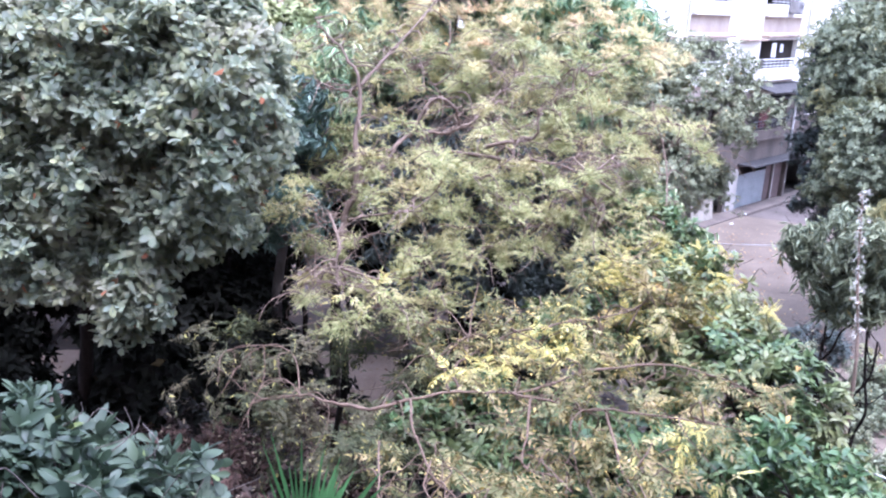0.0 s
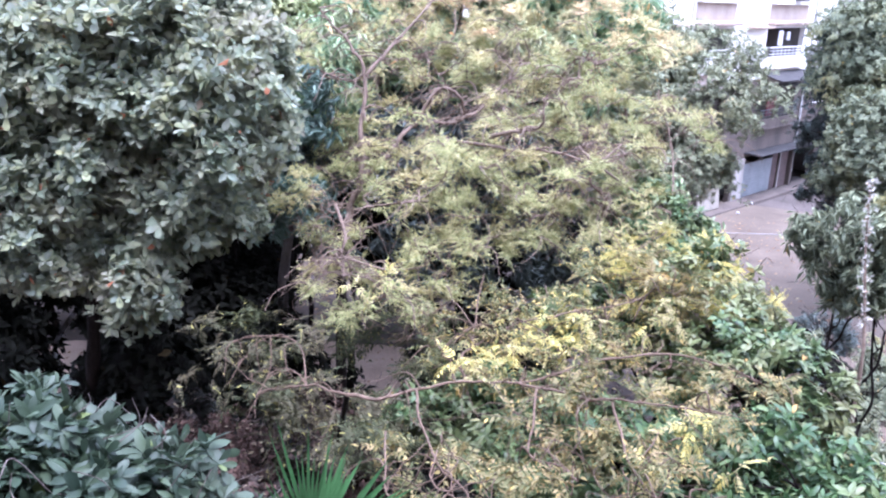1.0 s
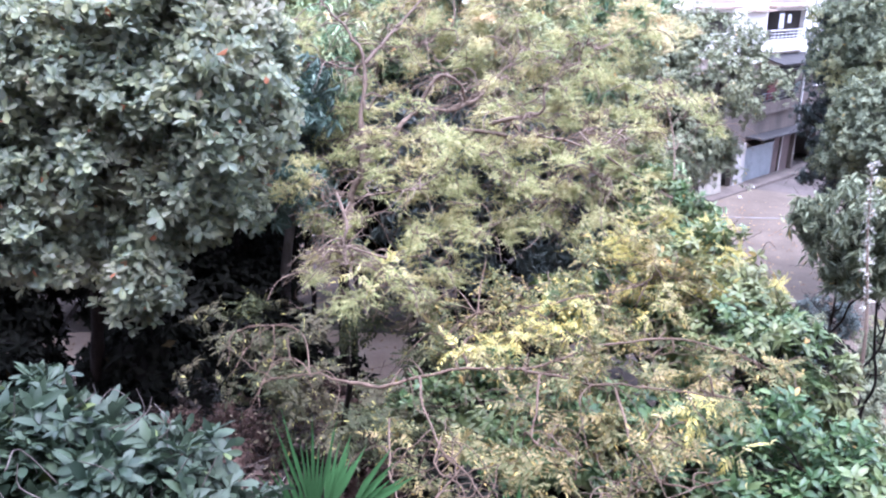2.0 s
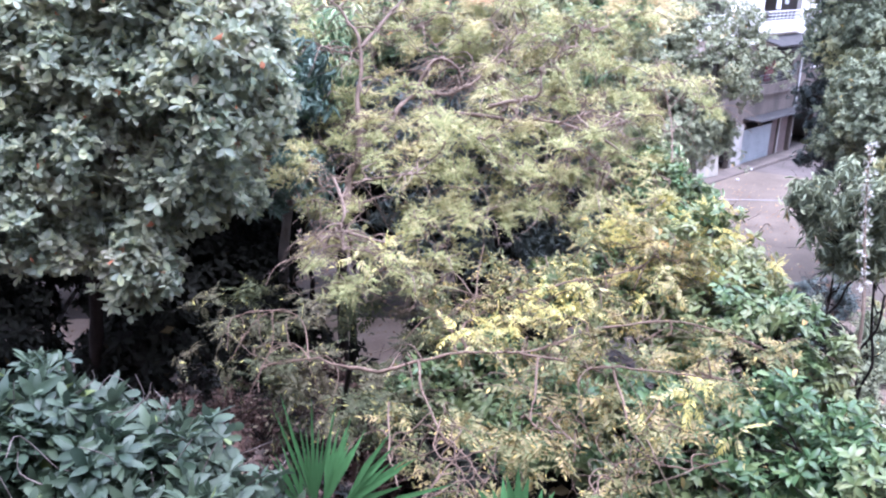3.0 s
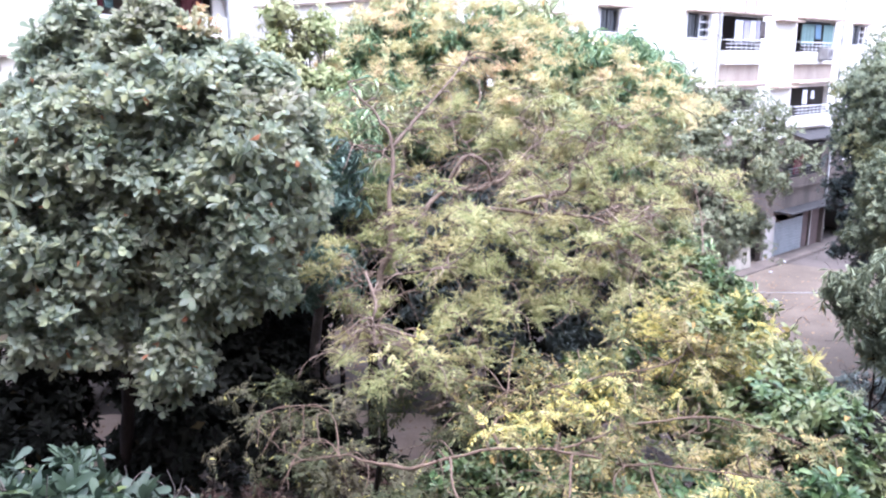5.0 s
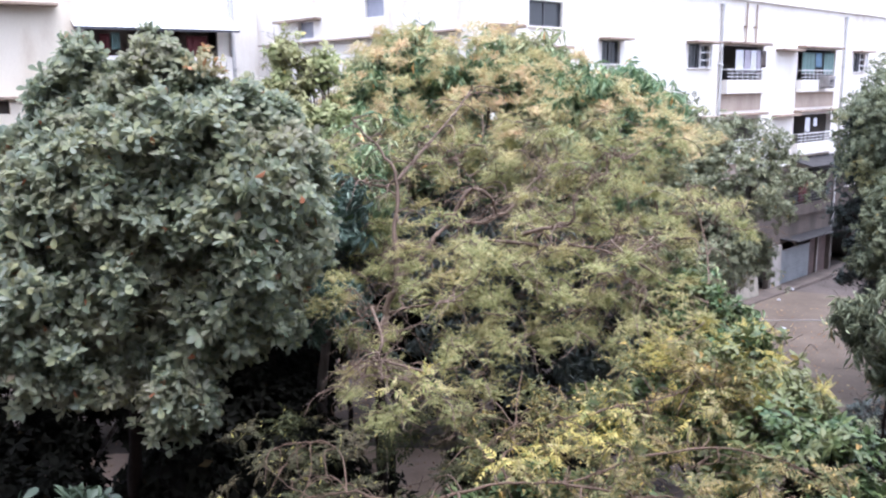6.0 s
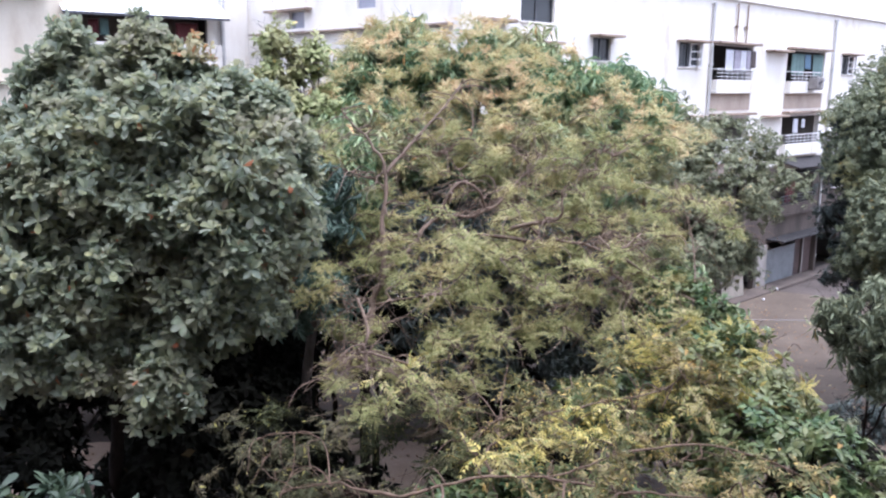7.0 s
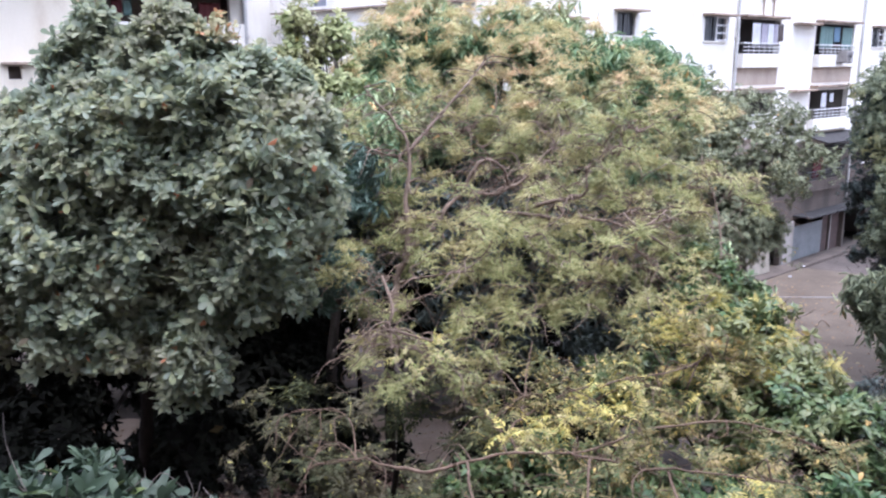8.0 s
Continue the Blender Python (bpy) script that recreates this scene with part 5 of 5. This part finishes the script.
# lower inner crown of darker leaves, its shade put into their colour
more_crown(MANGO, 42, [(-1.0, 17.3, 6.4, 1.9, 1.3, 1.4), (1.5, 16.6, 6.1, 2.0, 1.3, 1.3), (-3.3, 16.4, 6.9, 1.2, 1.0, 1.1), (-2.9, 14.8, 6.4, 0.9, 0.9, 0.9), (0.0, 14.6, 5.0, 1.9, 1.2, 1.1), (2.4, 13.8, 5.1, 1.4, 1.1, 0.9), (0.8, 15.4, 6.2, 1.8, 1.0, 1.0), (-1.3, 15.8, 6.4, 1.3, 0.9, 1.1)],
           330, 10, MANGO_TUFT, M_DUSK, up=0.3, size=(0.9, 1.3), radius=(0.35, 0.6), flat=0.6, shell=0.5, gaps=0.25, gap_scale=0.8)
leafy("mango_tree", "light green mango tree behind the almond", 43,
      break_up(45, [(-3.6, 16.9, 10.25, 0.42, 0.5, 0.62), (-3.15, 17.0, 9.95, 0.4, 0.5, 0.45), (-3.85, 16.8, 9.5, 0.5, 0.6, 0.5), (-3.2, 16.8, 9.2, 0.6, 0.6, 0.6), (-3.6, 16.6, 8.3, 1.0, 0.9, 0.8), (-3.3, 16.2, 7.4, 0.9, 0.8, 0.8)], 7, 0.45),
      300, 7, GREEN_TUFT, M_LIGHT, (-3.3, 17.4), (-3.3, 17.0, 6.2), 0.13, M_BARK, up=0.4, size=(0.9, 1.4), radius=(0.2, 0.4), flat=0.6, shell=0.5, gaps=0.25, gap_scale=1.5)
leafy("green_tree", "fresh green broad-leaved tree beside the lane", 47,
      [(3.8, 10.9, 5.4, 0.9, 0.9, 0.95), (3.9, 9.5, 4.9, 1.1, 0.9, 0.85), (3.7, 7.7, 4.6, 1.1, 0.9, 0.8), (3.4, 13.3, 5.9, 0.9, 0.9, 0.75), (2.7, 8.0, 4.2, 0.9, 0.8, 0.7), (2.6, 11.6, 4.9, 1.2, 0.9, 0.7),
       (0.8, 10.2, 4.1, 1.3, 0.9, 0.6), (4.6, 7.0, 4.2, 0.9, 0.8, 0.7), (4.2, 6.9, 4.7, 0.7, 0.7, 0.45), (5.0, 6.6, 4.3, 0.7, 0.7, 0.5), (4.9, 9.6, 3.6, 1.0, 0.9, 0.8), (5.0, 7.8, 3.6, 1.0, 0.9, 0.8), (1.9, 9.0, 4.2, 1.1, 0.9, 0.5), (2.1, 8.3, 4.7, 0.9, 0.7, 0.45), (1.2, 8.6, 4.5, 0.8, 0.6, 0.4)],
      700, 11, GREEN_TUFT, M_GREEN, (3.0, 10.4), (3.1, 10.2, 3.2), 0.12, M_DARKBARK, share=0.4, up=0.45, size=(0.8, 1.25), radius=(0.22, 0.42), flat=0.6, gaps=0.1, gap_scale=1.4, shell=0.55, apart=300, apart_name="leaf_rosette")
leafy("far_tree", "dull green rounded tree in front of the white block", 53,
      [(5.6, 26.9, 7.9, 2.0, 1.6, 1.6), (7.9, 26.2, 6.7, 2.2, 1.7, 1.9), (4.6, 27.0, 8.9, 1.2, 1.1, 0.9), (6.5, 25.8, 5.2, 2.2, 1.6, 1.5), (7.6, 27.2, 4.2, 1.8, 1.4, 1.2), (4.5, 24.5, 6.5, 1.8, 1.6, 1.5), (2.8, 24.5, 7.9, 1.8, 1.6, 1.6)],
      640, 19, FAR_TUFT, M_FAR, (6.2, 27.0), (6.2, 26.6, 4.0), 0.2, M_BARK, share=0.25, up=0.4, size=(0.9, 1.4), radius=(0.4, 0.7), flat=0.6, shell=0.5)
leafy("far_tree", "tall dull green tree beside the lane", 59,
      [(12.5, 25.4, 8.2, 1.8, 1.8, 2.3), (12.2, 23.2, 6.1, 1.4, 1.4, 1.7), (13.8, 25.0, 6.8, 2.0, 1.8, 2.2), (13.2, 24.0, 4.6, 1.6, 1.6, 1.4), (14.2, 26, 9.6, 1.8, 1.6, 1.6), (12.0, 24.2, 5.2, 1.1, 1.2, 1.3)],
      720, 19, FAR_TUFT, M_KTREE, (12.8, 24.8), (12.7, 24.6, 3.8), 0.22, M_BARK, share=0.25, up=0.4, size=(0.9, 1.4), radius=(0.4, 0.7), flat=0.6, shell=0.5)
# added tree: the tall tree's shaded side, done as dark leaves
leafy("far_tree", "added dark bluish tree, the tall tree's shaded side put into its colour", 60,
      [(11.9, 26.6, 7.2, 0.8, 0.8, 1.2), (11.9, 26.4, 5.4, 0.8, 0.8, 1.2), (12.1, 26.1, 3.9, 0.8, 0.8, 0.9), (12.4, 26.8, 8.6, 0.9, 0.8, 1.0)],
      170, 12, FAR_TUFT, M_DUSK, (13.7, 26.4), (12.9, 26.5, 3.4), 0.12, M_DARKBARK, up=0.4, size=(0.9, 1.4), radius=(0.3, 0.5), flat=0.6, shell=0.5)
leafy("lane_tree", "small green tree with dark slim stems by the lane", 61,
      [(7.55, 15.2, 5.5, 0.95, 1.0, 0.85), (8.6, 15.4, 5.2, 1.0, 1.0, 1.2), (8.1, 15.4, 4.4, 0.7, 0.8, 0.6)],
      110, 10, MANGO_TUFT, M_KTREE, (8.0, 16.0), (7.9, 15.8, 2.8), 0.07, M_DARKBARK, up=0.4, size=(0.8, 1.3), radius=(0.3, 0.45), flat=0.6, shell=0.5)
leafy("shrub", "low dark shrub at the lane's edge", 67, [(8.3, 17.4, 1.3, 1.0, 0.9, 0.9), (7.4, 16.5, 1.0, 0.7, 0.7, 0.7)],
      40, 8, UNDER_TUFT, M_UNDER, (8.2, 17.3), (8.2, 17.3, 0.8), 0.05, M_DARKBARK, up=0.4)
leafy("near_tree", "dense blue-green broad-leaved tree top close to the balcony", 71,
      [(-2.5, 4.5, 6.52, 0.95, 0.6, 0.58), (-1.85, 4.45, 6.36, 0.6, 0.5, 0.5), (-1.5, 4.5, 6.12, 0.4, 0.4, 0.36), (-2.3, 4.0, 6.18, 1.1, 0.7, 0.6), (-3.2, 4.4, 6.25, 0.8, 0.7, 0.65)],
      400, 10, SHRUB_TUFT, M_SHRUB, (-2.3, 4.3), (-2.3, 4.3, 5.0), 0.1, M_BARK, share=0.25, up=0.45, size=(0.6, 1.2), radius=(0.14, 0.28), flat=0.7, shell=0.5, under=0.7, jitter=0.45, apart=300, apart_name="leaf_rosette")

leafy("shrub", "pale green shrub between the lane and the yard", 68, [(6.6, 12.4, 1.4, 1.1, 1.0, 1.1), (7.6, 12.0, 1.1, 0.9, 0.8, 0.8), (8.6, 13.6, 1.0, 0.9, 0.8, 0.8), (6.2, 10.2, 2.2, 0.9, 0.9, 1.1)],
      110, 9, GREEN_TUFT, M_FAR, (6.9, 12.3), (6.9, 12.3, 0.7), 0.05, M_DARKBARK, up=0.4, size=(0.9, 1.4))

for i, (x, y, w_, h_, m_, lb_) in enumerate(((11.0, 22.3, 0.9, 0.8, M_DUSK, "dusty dark shrub at the lane's edge"), (10.2, 21.6, 0.6, 0.5, M_FAR, "pale dusty shrub on the bare ground"),
                                          (10.4, 18.5, 0.9, 0.6, M_KTREE, "grey-green low shrub on the bare ground"), (11.4, 20.0, 0.9, 0.8, M_KTREE, "grey-green low shrub on the bare ground"),
                                          (9.3, 16.9, 0.8, 0.6, M_FAR, "pale dusty shrub on the bare ground"), (9.6, 14.6, 0.9, 0.8, M_FAR, "pale dusty shrub on the bare ground"))):
    leafy("shrub", lb_, 140 + i, [(x, y, h_ * 0.8, w_, w_ * 0.8, h_), (x + 0.5 * w_, y + 0.2, h_ * 0.6, w_ * 0.6, w_ * 0.6, h_ * 0.7)],
          46, 9, FAR_TUFT, m_, (x, y), (x, y, h_ * 0.4), 0.03, M_DARKBARK, up=0.4, size=(0.7, 1.1), radius=(0.18, 0.34), flat=0.6, shell=0.4)

# withered growth added on the ground, the deep shade there put into its colour
for i, (x, y, z, w_) in enumerate(((-2.4, 10.4, 3.2, 1.0), (-3.6, 11.2, 2.8, 1.1), (-1.2, 9.6, 3.4, 0.9), (-2.9, 9.0, 3.4, 0.9), (-1.9, 8.0, 3.6, 0.8), (-1.5, 11.4, 2.9, 0.8))):
    leafy("shrub", "added withered brown tangled shrub, deep shade put into its dark colour", 180 + i, [(x, y, z, w_, w_ * 0.8, 0.7), (x + 0.5, y + 0.4, z - 0.6, w_ * 0.8, w_ * 0.7, 0.6)],
          60, 6, FAR_TUFT, M_BROWN, (x, y), (x, y, z * 0.6), 0.04, M_DARKBARK, share=0.6, up=0.4, size=(0.7, 1.2), radius=(0.3, 0.5), flat=0.7, shell=0.3, under=0.8)

# undergrowth below and behind the tall crowns, its deep shade put into near-black leaves
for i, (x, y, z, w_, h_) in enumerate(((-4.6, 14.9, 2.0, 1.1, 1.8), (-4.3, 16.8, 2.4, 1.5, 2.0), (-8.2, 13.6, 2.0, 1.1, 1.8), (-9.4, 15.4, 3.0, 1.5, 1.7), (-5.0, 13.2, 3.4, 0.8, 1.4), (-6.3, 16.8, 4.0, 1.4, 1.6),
                                       # tall crowns hidden behind the almond, added to block sky over the yard
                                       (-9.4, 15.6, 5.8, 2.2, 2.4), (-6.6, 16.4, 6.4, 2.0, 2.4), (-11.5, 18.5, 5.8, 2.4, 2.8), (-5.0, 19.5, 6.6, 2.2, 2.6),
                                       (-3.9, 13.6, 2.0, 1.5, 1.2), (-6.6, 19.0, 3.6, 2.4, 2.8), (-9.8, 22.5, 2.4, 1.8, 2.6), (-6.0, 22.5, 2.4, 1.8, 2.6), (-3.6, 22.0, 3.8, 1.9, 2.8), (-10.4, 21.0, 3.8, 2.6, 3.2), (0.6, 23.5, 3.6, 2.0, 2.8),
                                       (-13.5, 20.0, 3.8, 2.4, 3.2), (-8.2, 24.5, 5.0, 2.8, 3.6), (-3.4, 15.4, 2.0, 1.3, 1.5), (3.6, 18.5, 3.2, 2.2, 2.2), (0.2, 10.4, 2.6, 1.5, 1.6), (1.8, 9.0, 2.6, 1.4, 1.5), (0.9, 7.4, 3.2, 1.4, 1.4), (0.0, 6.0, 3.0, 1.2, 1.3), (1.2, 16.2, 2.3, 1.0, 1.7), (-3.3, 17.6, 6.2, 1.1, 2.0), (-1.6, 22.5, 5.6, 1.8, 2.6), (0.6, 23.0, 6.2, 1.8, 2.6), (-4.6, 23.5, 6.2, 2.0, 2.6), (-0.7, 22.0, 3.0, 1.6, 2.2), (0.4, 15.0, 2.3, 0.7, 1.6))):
    leafy("understory_tree", "undergrowth beneath the tall trees, its shade put into near-black leaves", 100 + i,
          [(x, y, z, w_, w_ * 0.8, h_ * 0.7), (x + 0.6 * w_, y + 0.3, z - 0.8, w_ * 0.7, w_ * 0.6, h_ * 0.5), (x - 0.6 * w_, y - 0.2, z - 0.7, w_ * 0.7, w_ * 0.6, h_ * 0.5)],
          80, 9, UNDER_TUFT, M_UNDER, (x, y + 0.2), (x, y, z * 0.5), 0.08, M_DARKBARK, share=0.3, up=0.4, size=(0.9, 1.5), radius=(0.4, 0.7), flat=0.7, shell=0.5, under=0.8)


# ---- fan palm ----
def fan_palm(x, y, z, grow, seed, fans, label):
    rng = np.random.default_rng(seed)
    base = (x, y, 0)
    t = make_tree("fan_palm", label, "palm")
    sp = Soup()
    tube(sp, wiggle(rng, (x, y, -0.05), (x, y, z - 0.05), 0.03, 5), 0.09, 0.07, 9)
    sp.mesh("trunk", M_BARK, t, smooth=True)
    head = np.array((x, y, z))
    for az, el, n, ln, fan, hw in fans:
        ln *= grow
        a, e = radians(az), radians(el)
        way = np.array((math.cos(a) * math.cos(e), math.sin(a) * math.cos(e), math.sin(e)))
        tip = head + way * 0.22
        s = Soup()
        tube(s, np.array([head, head + way * 0.12, tip]), 0.014, 0.01, 5)
        stalk = s.mesh("frond", M_PALM, t, "green stalk with a fan of blades")
        side = np.cross(way, (0.0, -1.0, 0.3))
        side /= np.linalg.norm(side)
        nrm = np.cross(side, way)
        for i in range(n):
            k = (i / (n - 1) - 0.5) * 2 * fan
            d = way * math.cos(k) + side * math.sin(k) + nrm * rng.normal(0, 0.1)
            d /= np.linalg.norm(d)
            L = ln * (1 - 0.2 * abs(k)) * rng.uniform(0.85, 1.1)
            w_ = np.cross(d, nrm)
            L *= rng.uniform(0.72, 1.06)
            p0, p1, p2 = tip, tip + d * L * 0.5 - nrm * 0.3 * hw, tip + d * L - np.array((0, 0, 0.16 * L * math.cos(e)))
            vs = [p0, p1 + w_ * hw + nrm * 0.4 * hw, p2, p1 - w_ * hw + nrm * 0.4 * hw, p1]
            b = Soup()
            b.add(np.array(vs), [0, 1, 4, 1, 2, 4, 0, 4, 3, 4, 2, 3], [3, 3, 3, 3])
            b.mesh("blade", M_PALM, stalk)
    shift_base(t, base)



fan_palm(-0.80, 4.85, 5.78, 1.0, 83, ((150, 86, 9, 0.86, 0.26, 0.013), (178, 68, 8, 0.58, 0.30, 0.012), (50, 68, 8, 0.66, 0.20, 0.022), (14, 46, 11, 0.74, 0.26, 0.022), (-2, 22, 9, 0.86, 0.20, 0.022), (-12, 6, 7, 0.80, 0.18, 0.02), (60, 70, 3, 0.85, 0.10, 0.016),
                                      (-60, 20, 6, 0.45, 0.4, 0.024)), "green fan palm with long stiff pleated blades")
fan_palm(0.64, 5.3, 5.3, 0.8, 89, ((100, 82, 3, 0.7, 0.2, 0.036), (150, 60, 4, 0.6, 0.4, 0.034), (20, 55, 4, 0.5, 0.4, 0.034), (-80, 50, 5, 0.5, 0.6, 0.03)), "small young fan palm with few upright blades")


# ---- small things ----
def pale_stem():
    """A slim stem by the lane, hung with bleached leaves."""
    rng = np.random.default_rng(91)
    t = make_tree("creeper", "slim bare creeper stem hung with bleached whitish leaves", "tree")
    line = smooth_line([(7.1, 12.7, -0.05), (7.14, 12.9, 2.2), (7.18, 13.09, 3.8), (7.22, 13.36, 4.51), (7.21, 13.71, 5.5), (7.21, 13.99, 6.62)], 6)
    sp = Soup()
    tube(sp, line, 0.045, 0.012, 7)
    sp.mesh("trunk", M_PALEBARK, t, smooth=True)
    tm = [rosette(rng, 5, 0.055, 0.03, 0.5, 0.2, True) for _ in range(4)]
    pts = line[(line[:, 2] > 4.3)]
    p = pts[rng.integers(len(pts), size=110)] + rng.normal(0, 0.06, (110, 3))
    pl = placements(rng, p, rng.normal(size=p.shape), 0.4, (0.6, 1.1))
    s = Soup()
    for k in range(4):
        s.many(tm[k], pl[k::4])
    tagged(s.mesh("crown", M_WHITELEAF, t), kind="stuff")
    shift_base(t, (7.1, 12.7, 0))


def slim_trunk(x, y, h, r, bark, label, lean=0.2, seed=1):
    rng = np.random.default_rng(seed)
    t = make_tree("slim_tree", label)
    top = (x + lean, y - 0.2, h)
    sp = Soup()
    tube(sp, wiggle(rng, (x, y, -0.05), top, 0.08, 6), r, r * 0.6, 8)
    sp.mesh("trunk", bark, t, smooth=True)
    for i in range(3):
        sp = Soup()
        z = h * rng.uniform(0.55, 0.95)
        a = np.array((x + lean * z / h, y - 0.2 * z / h, z))
        tube(sp, wiggle(rng, a, a + np.array((rng.uniform(-1, 1), rng.uniform(-0.6, 0.6), rng.uniform(0.7, 1.5))), 0.2, 5), r * 0.45, r * 0.12, 6)
        sp.mesh("limb", bark, t, smooth=True)
    shift_base(t, (x, y, 0))


def cable(name, a, b, sag, r, label):
    n = 24
    u = np.linspace(0, 1, n)[:, None]
    pts = np.array(a) * (1 - u) + np.array(b) * u
    pts[:, 2] -= sag * 4 * (u * (1 - u))[:, 0]
    sp = Soup()
    tube(sp, pts, r, r, 6)
    tagged(sp.mesh(name, M_PIPE, None, smooth=True), label, "cable")


def litter():
    """Dry leaves strewn over the yard and the lane's edge."""
    rng = np.random.default_rng(97)
    n = 5200
    p = np.stack([rng.uniform(-12, 17, n), rng.uniform(6, 37, n), np.full(n, 0.07)], 1)
    tm = [leaf_shape(0.14, 0.07, 0.5, 0.3, 0.15, True), leaf_shape(0.1, 0.05, 0.5, 0.5, 0.3, True)]
    pl = placements(rng, p, np.tile([0, 0, 1.0], (n, 1)), 0.8, (0.6, 1.3), 0.2)
    sp = Soup()
    sp.many(tm[0], pl[::2])
    sp.many(tm[1], pl[1::2])
    tagged(sp.mesh("fallen_leaves", M_LITTER), "dry brown leaves strewn over the bare ground", "leaf litter", kind="stuff")


def rubbish(x, y, s, seed, material, label):
    """A crumpled bag or scrap on the ground."""
    bm = bmesh.new()
    bmesh.ops.create_icosphere(bm, subdivisions=2, radius=s)
    for v in bm.verts:
        d = noise.noise(v.co * (1.6 / s) + Vector((seed, 0, 0)))
        v.co *= 1 + 0.5 * d
        v.co.z = max(-0.35 * s, v.co.z * 0.6)
    ob = part("plastic_bag", bm, material, None)
    ob.matrix_world = pose(x, y, 0.05 + 0.35 * s, 0, 0, seed * 40)
    tagged(ob, label, "rubbish", "litter along the lane")


pale_stem()
slim_trunk(-7.75, 16.2, 5.6, 0.06, M_LIMED, "slim limewashed trunk standing in the shade", 0.15, 3)
slim_trunk(-8.6, 16.6, 5.8, 0.10, M_DARKBARK, "dark leaning trunk in the shade", 0.7, 5)
slim_trunk(-6.9, 17.4, 5.5, 0.08, M_DARKBARK, "dark slim trunk in the shade", -0.2, 7)
slim_trunk(-2.0, 17.2, 5.5, 0.10, M_DARKBARK, "dark upright trunk below the feathery crown", 0.1, 9)
slim_trunk(8.3, 15.2, 3.6, 0.035, M_DARKBARK, "dark slim trunk by the lane", 0.25, 11)
slim_trunk(9.2, 16.2, 4.0, 0.035, M_DARKBARK, "dark slim trunk by the lane", -0.3, 13)
cable("service_cable", (4.9, 12.4, 3.4), (5.9, 7.6, 4.7), 0.12, 0.012, "thin grey service cable hanging over the shrubs")
litter()
for i, (x, y, s) in enumerate(((6.9, 14.4, 0.060), (8.6, 18.6, 0.048), (10.6, 21.0, 0.048), (12.2, 33.0, 0.072), (13.6, 37.6, 0.078), (11.4, 35.4, 0.072), (14.9, 39.6, 0.084), (9.6, 19.4, 0.054), (10.2, 27.0, 0.060))):
    rubbish(x, y, s, i + 1, M_CLOTH_W, "crumpled white plastic bag on the bare ground")
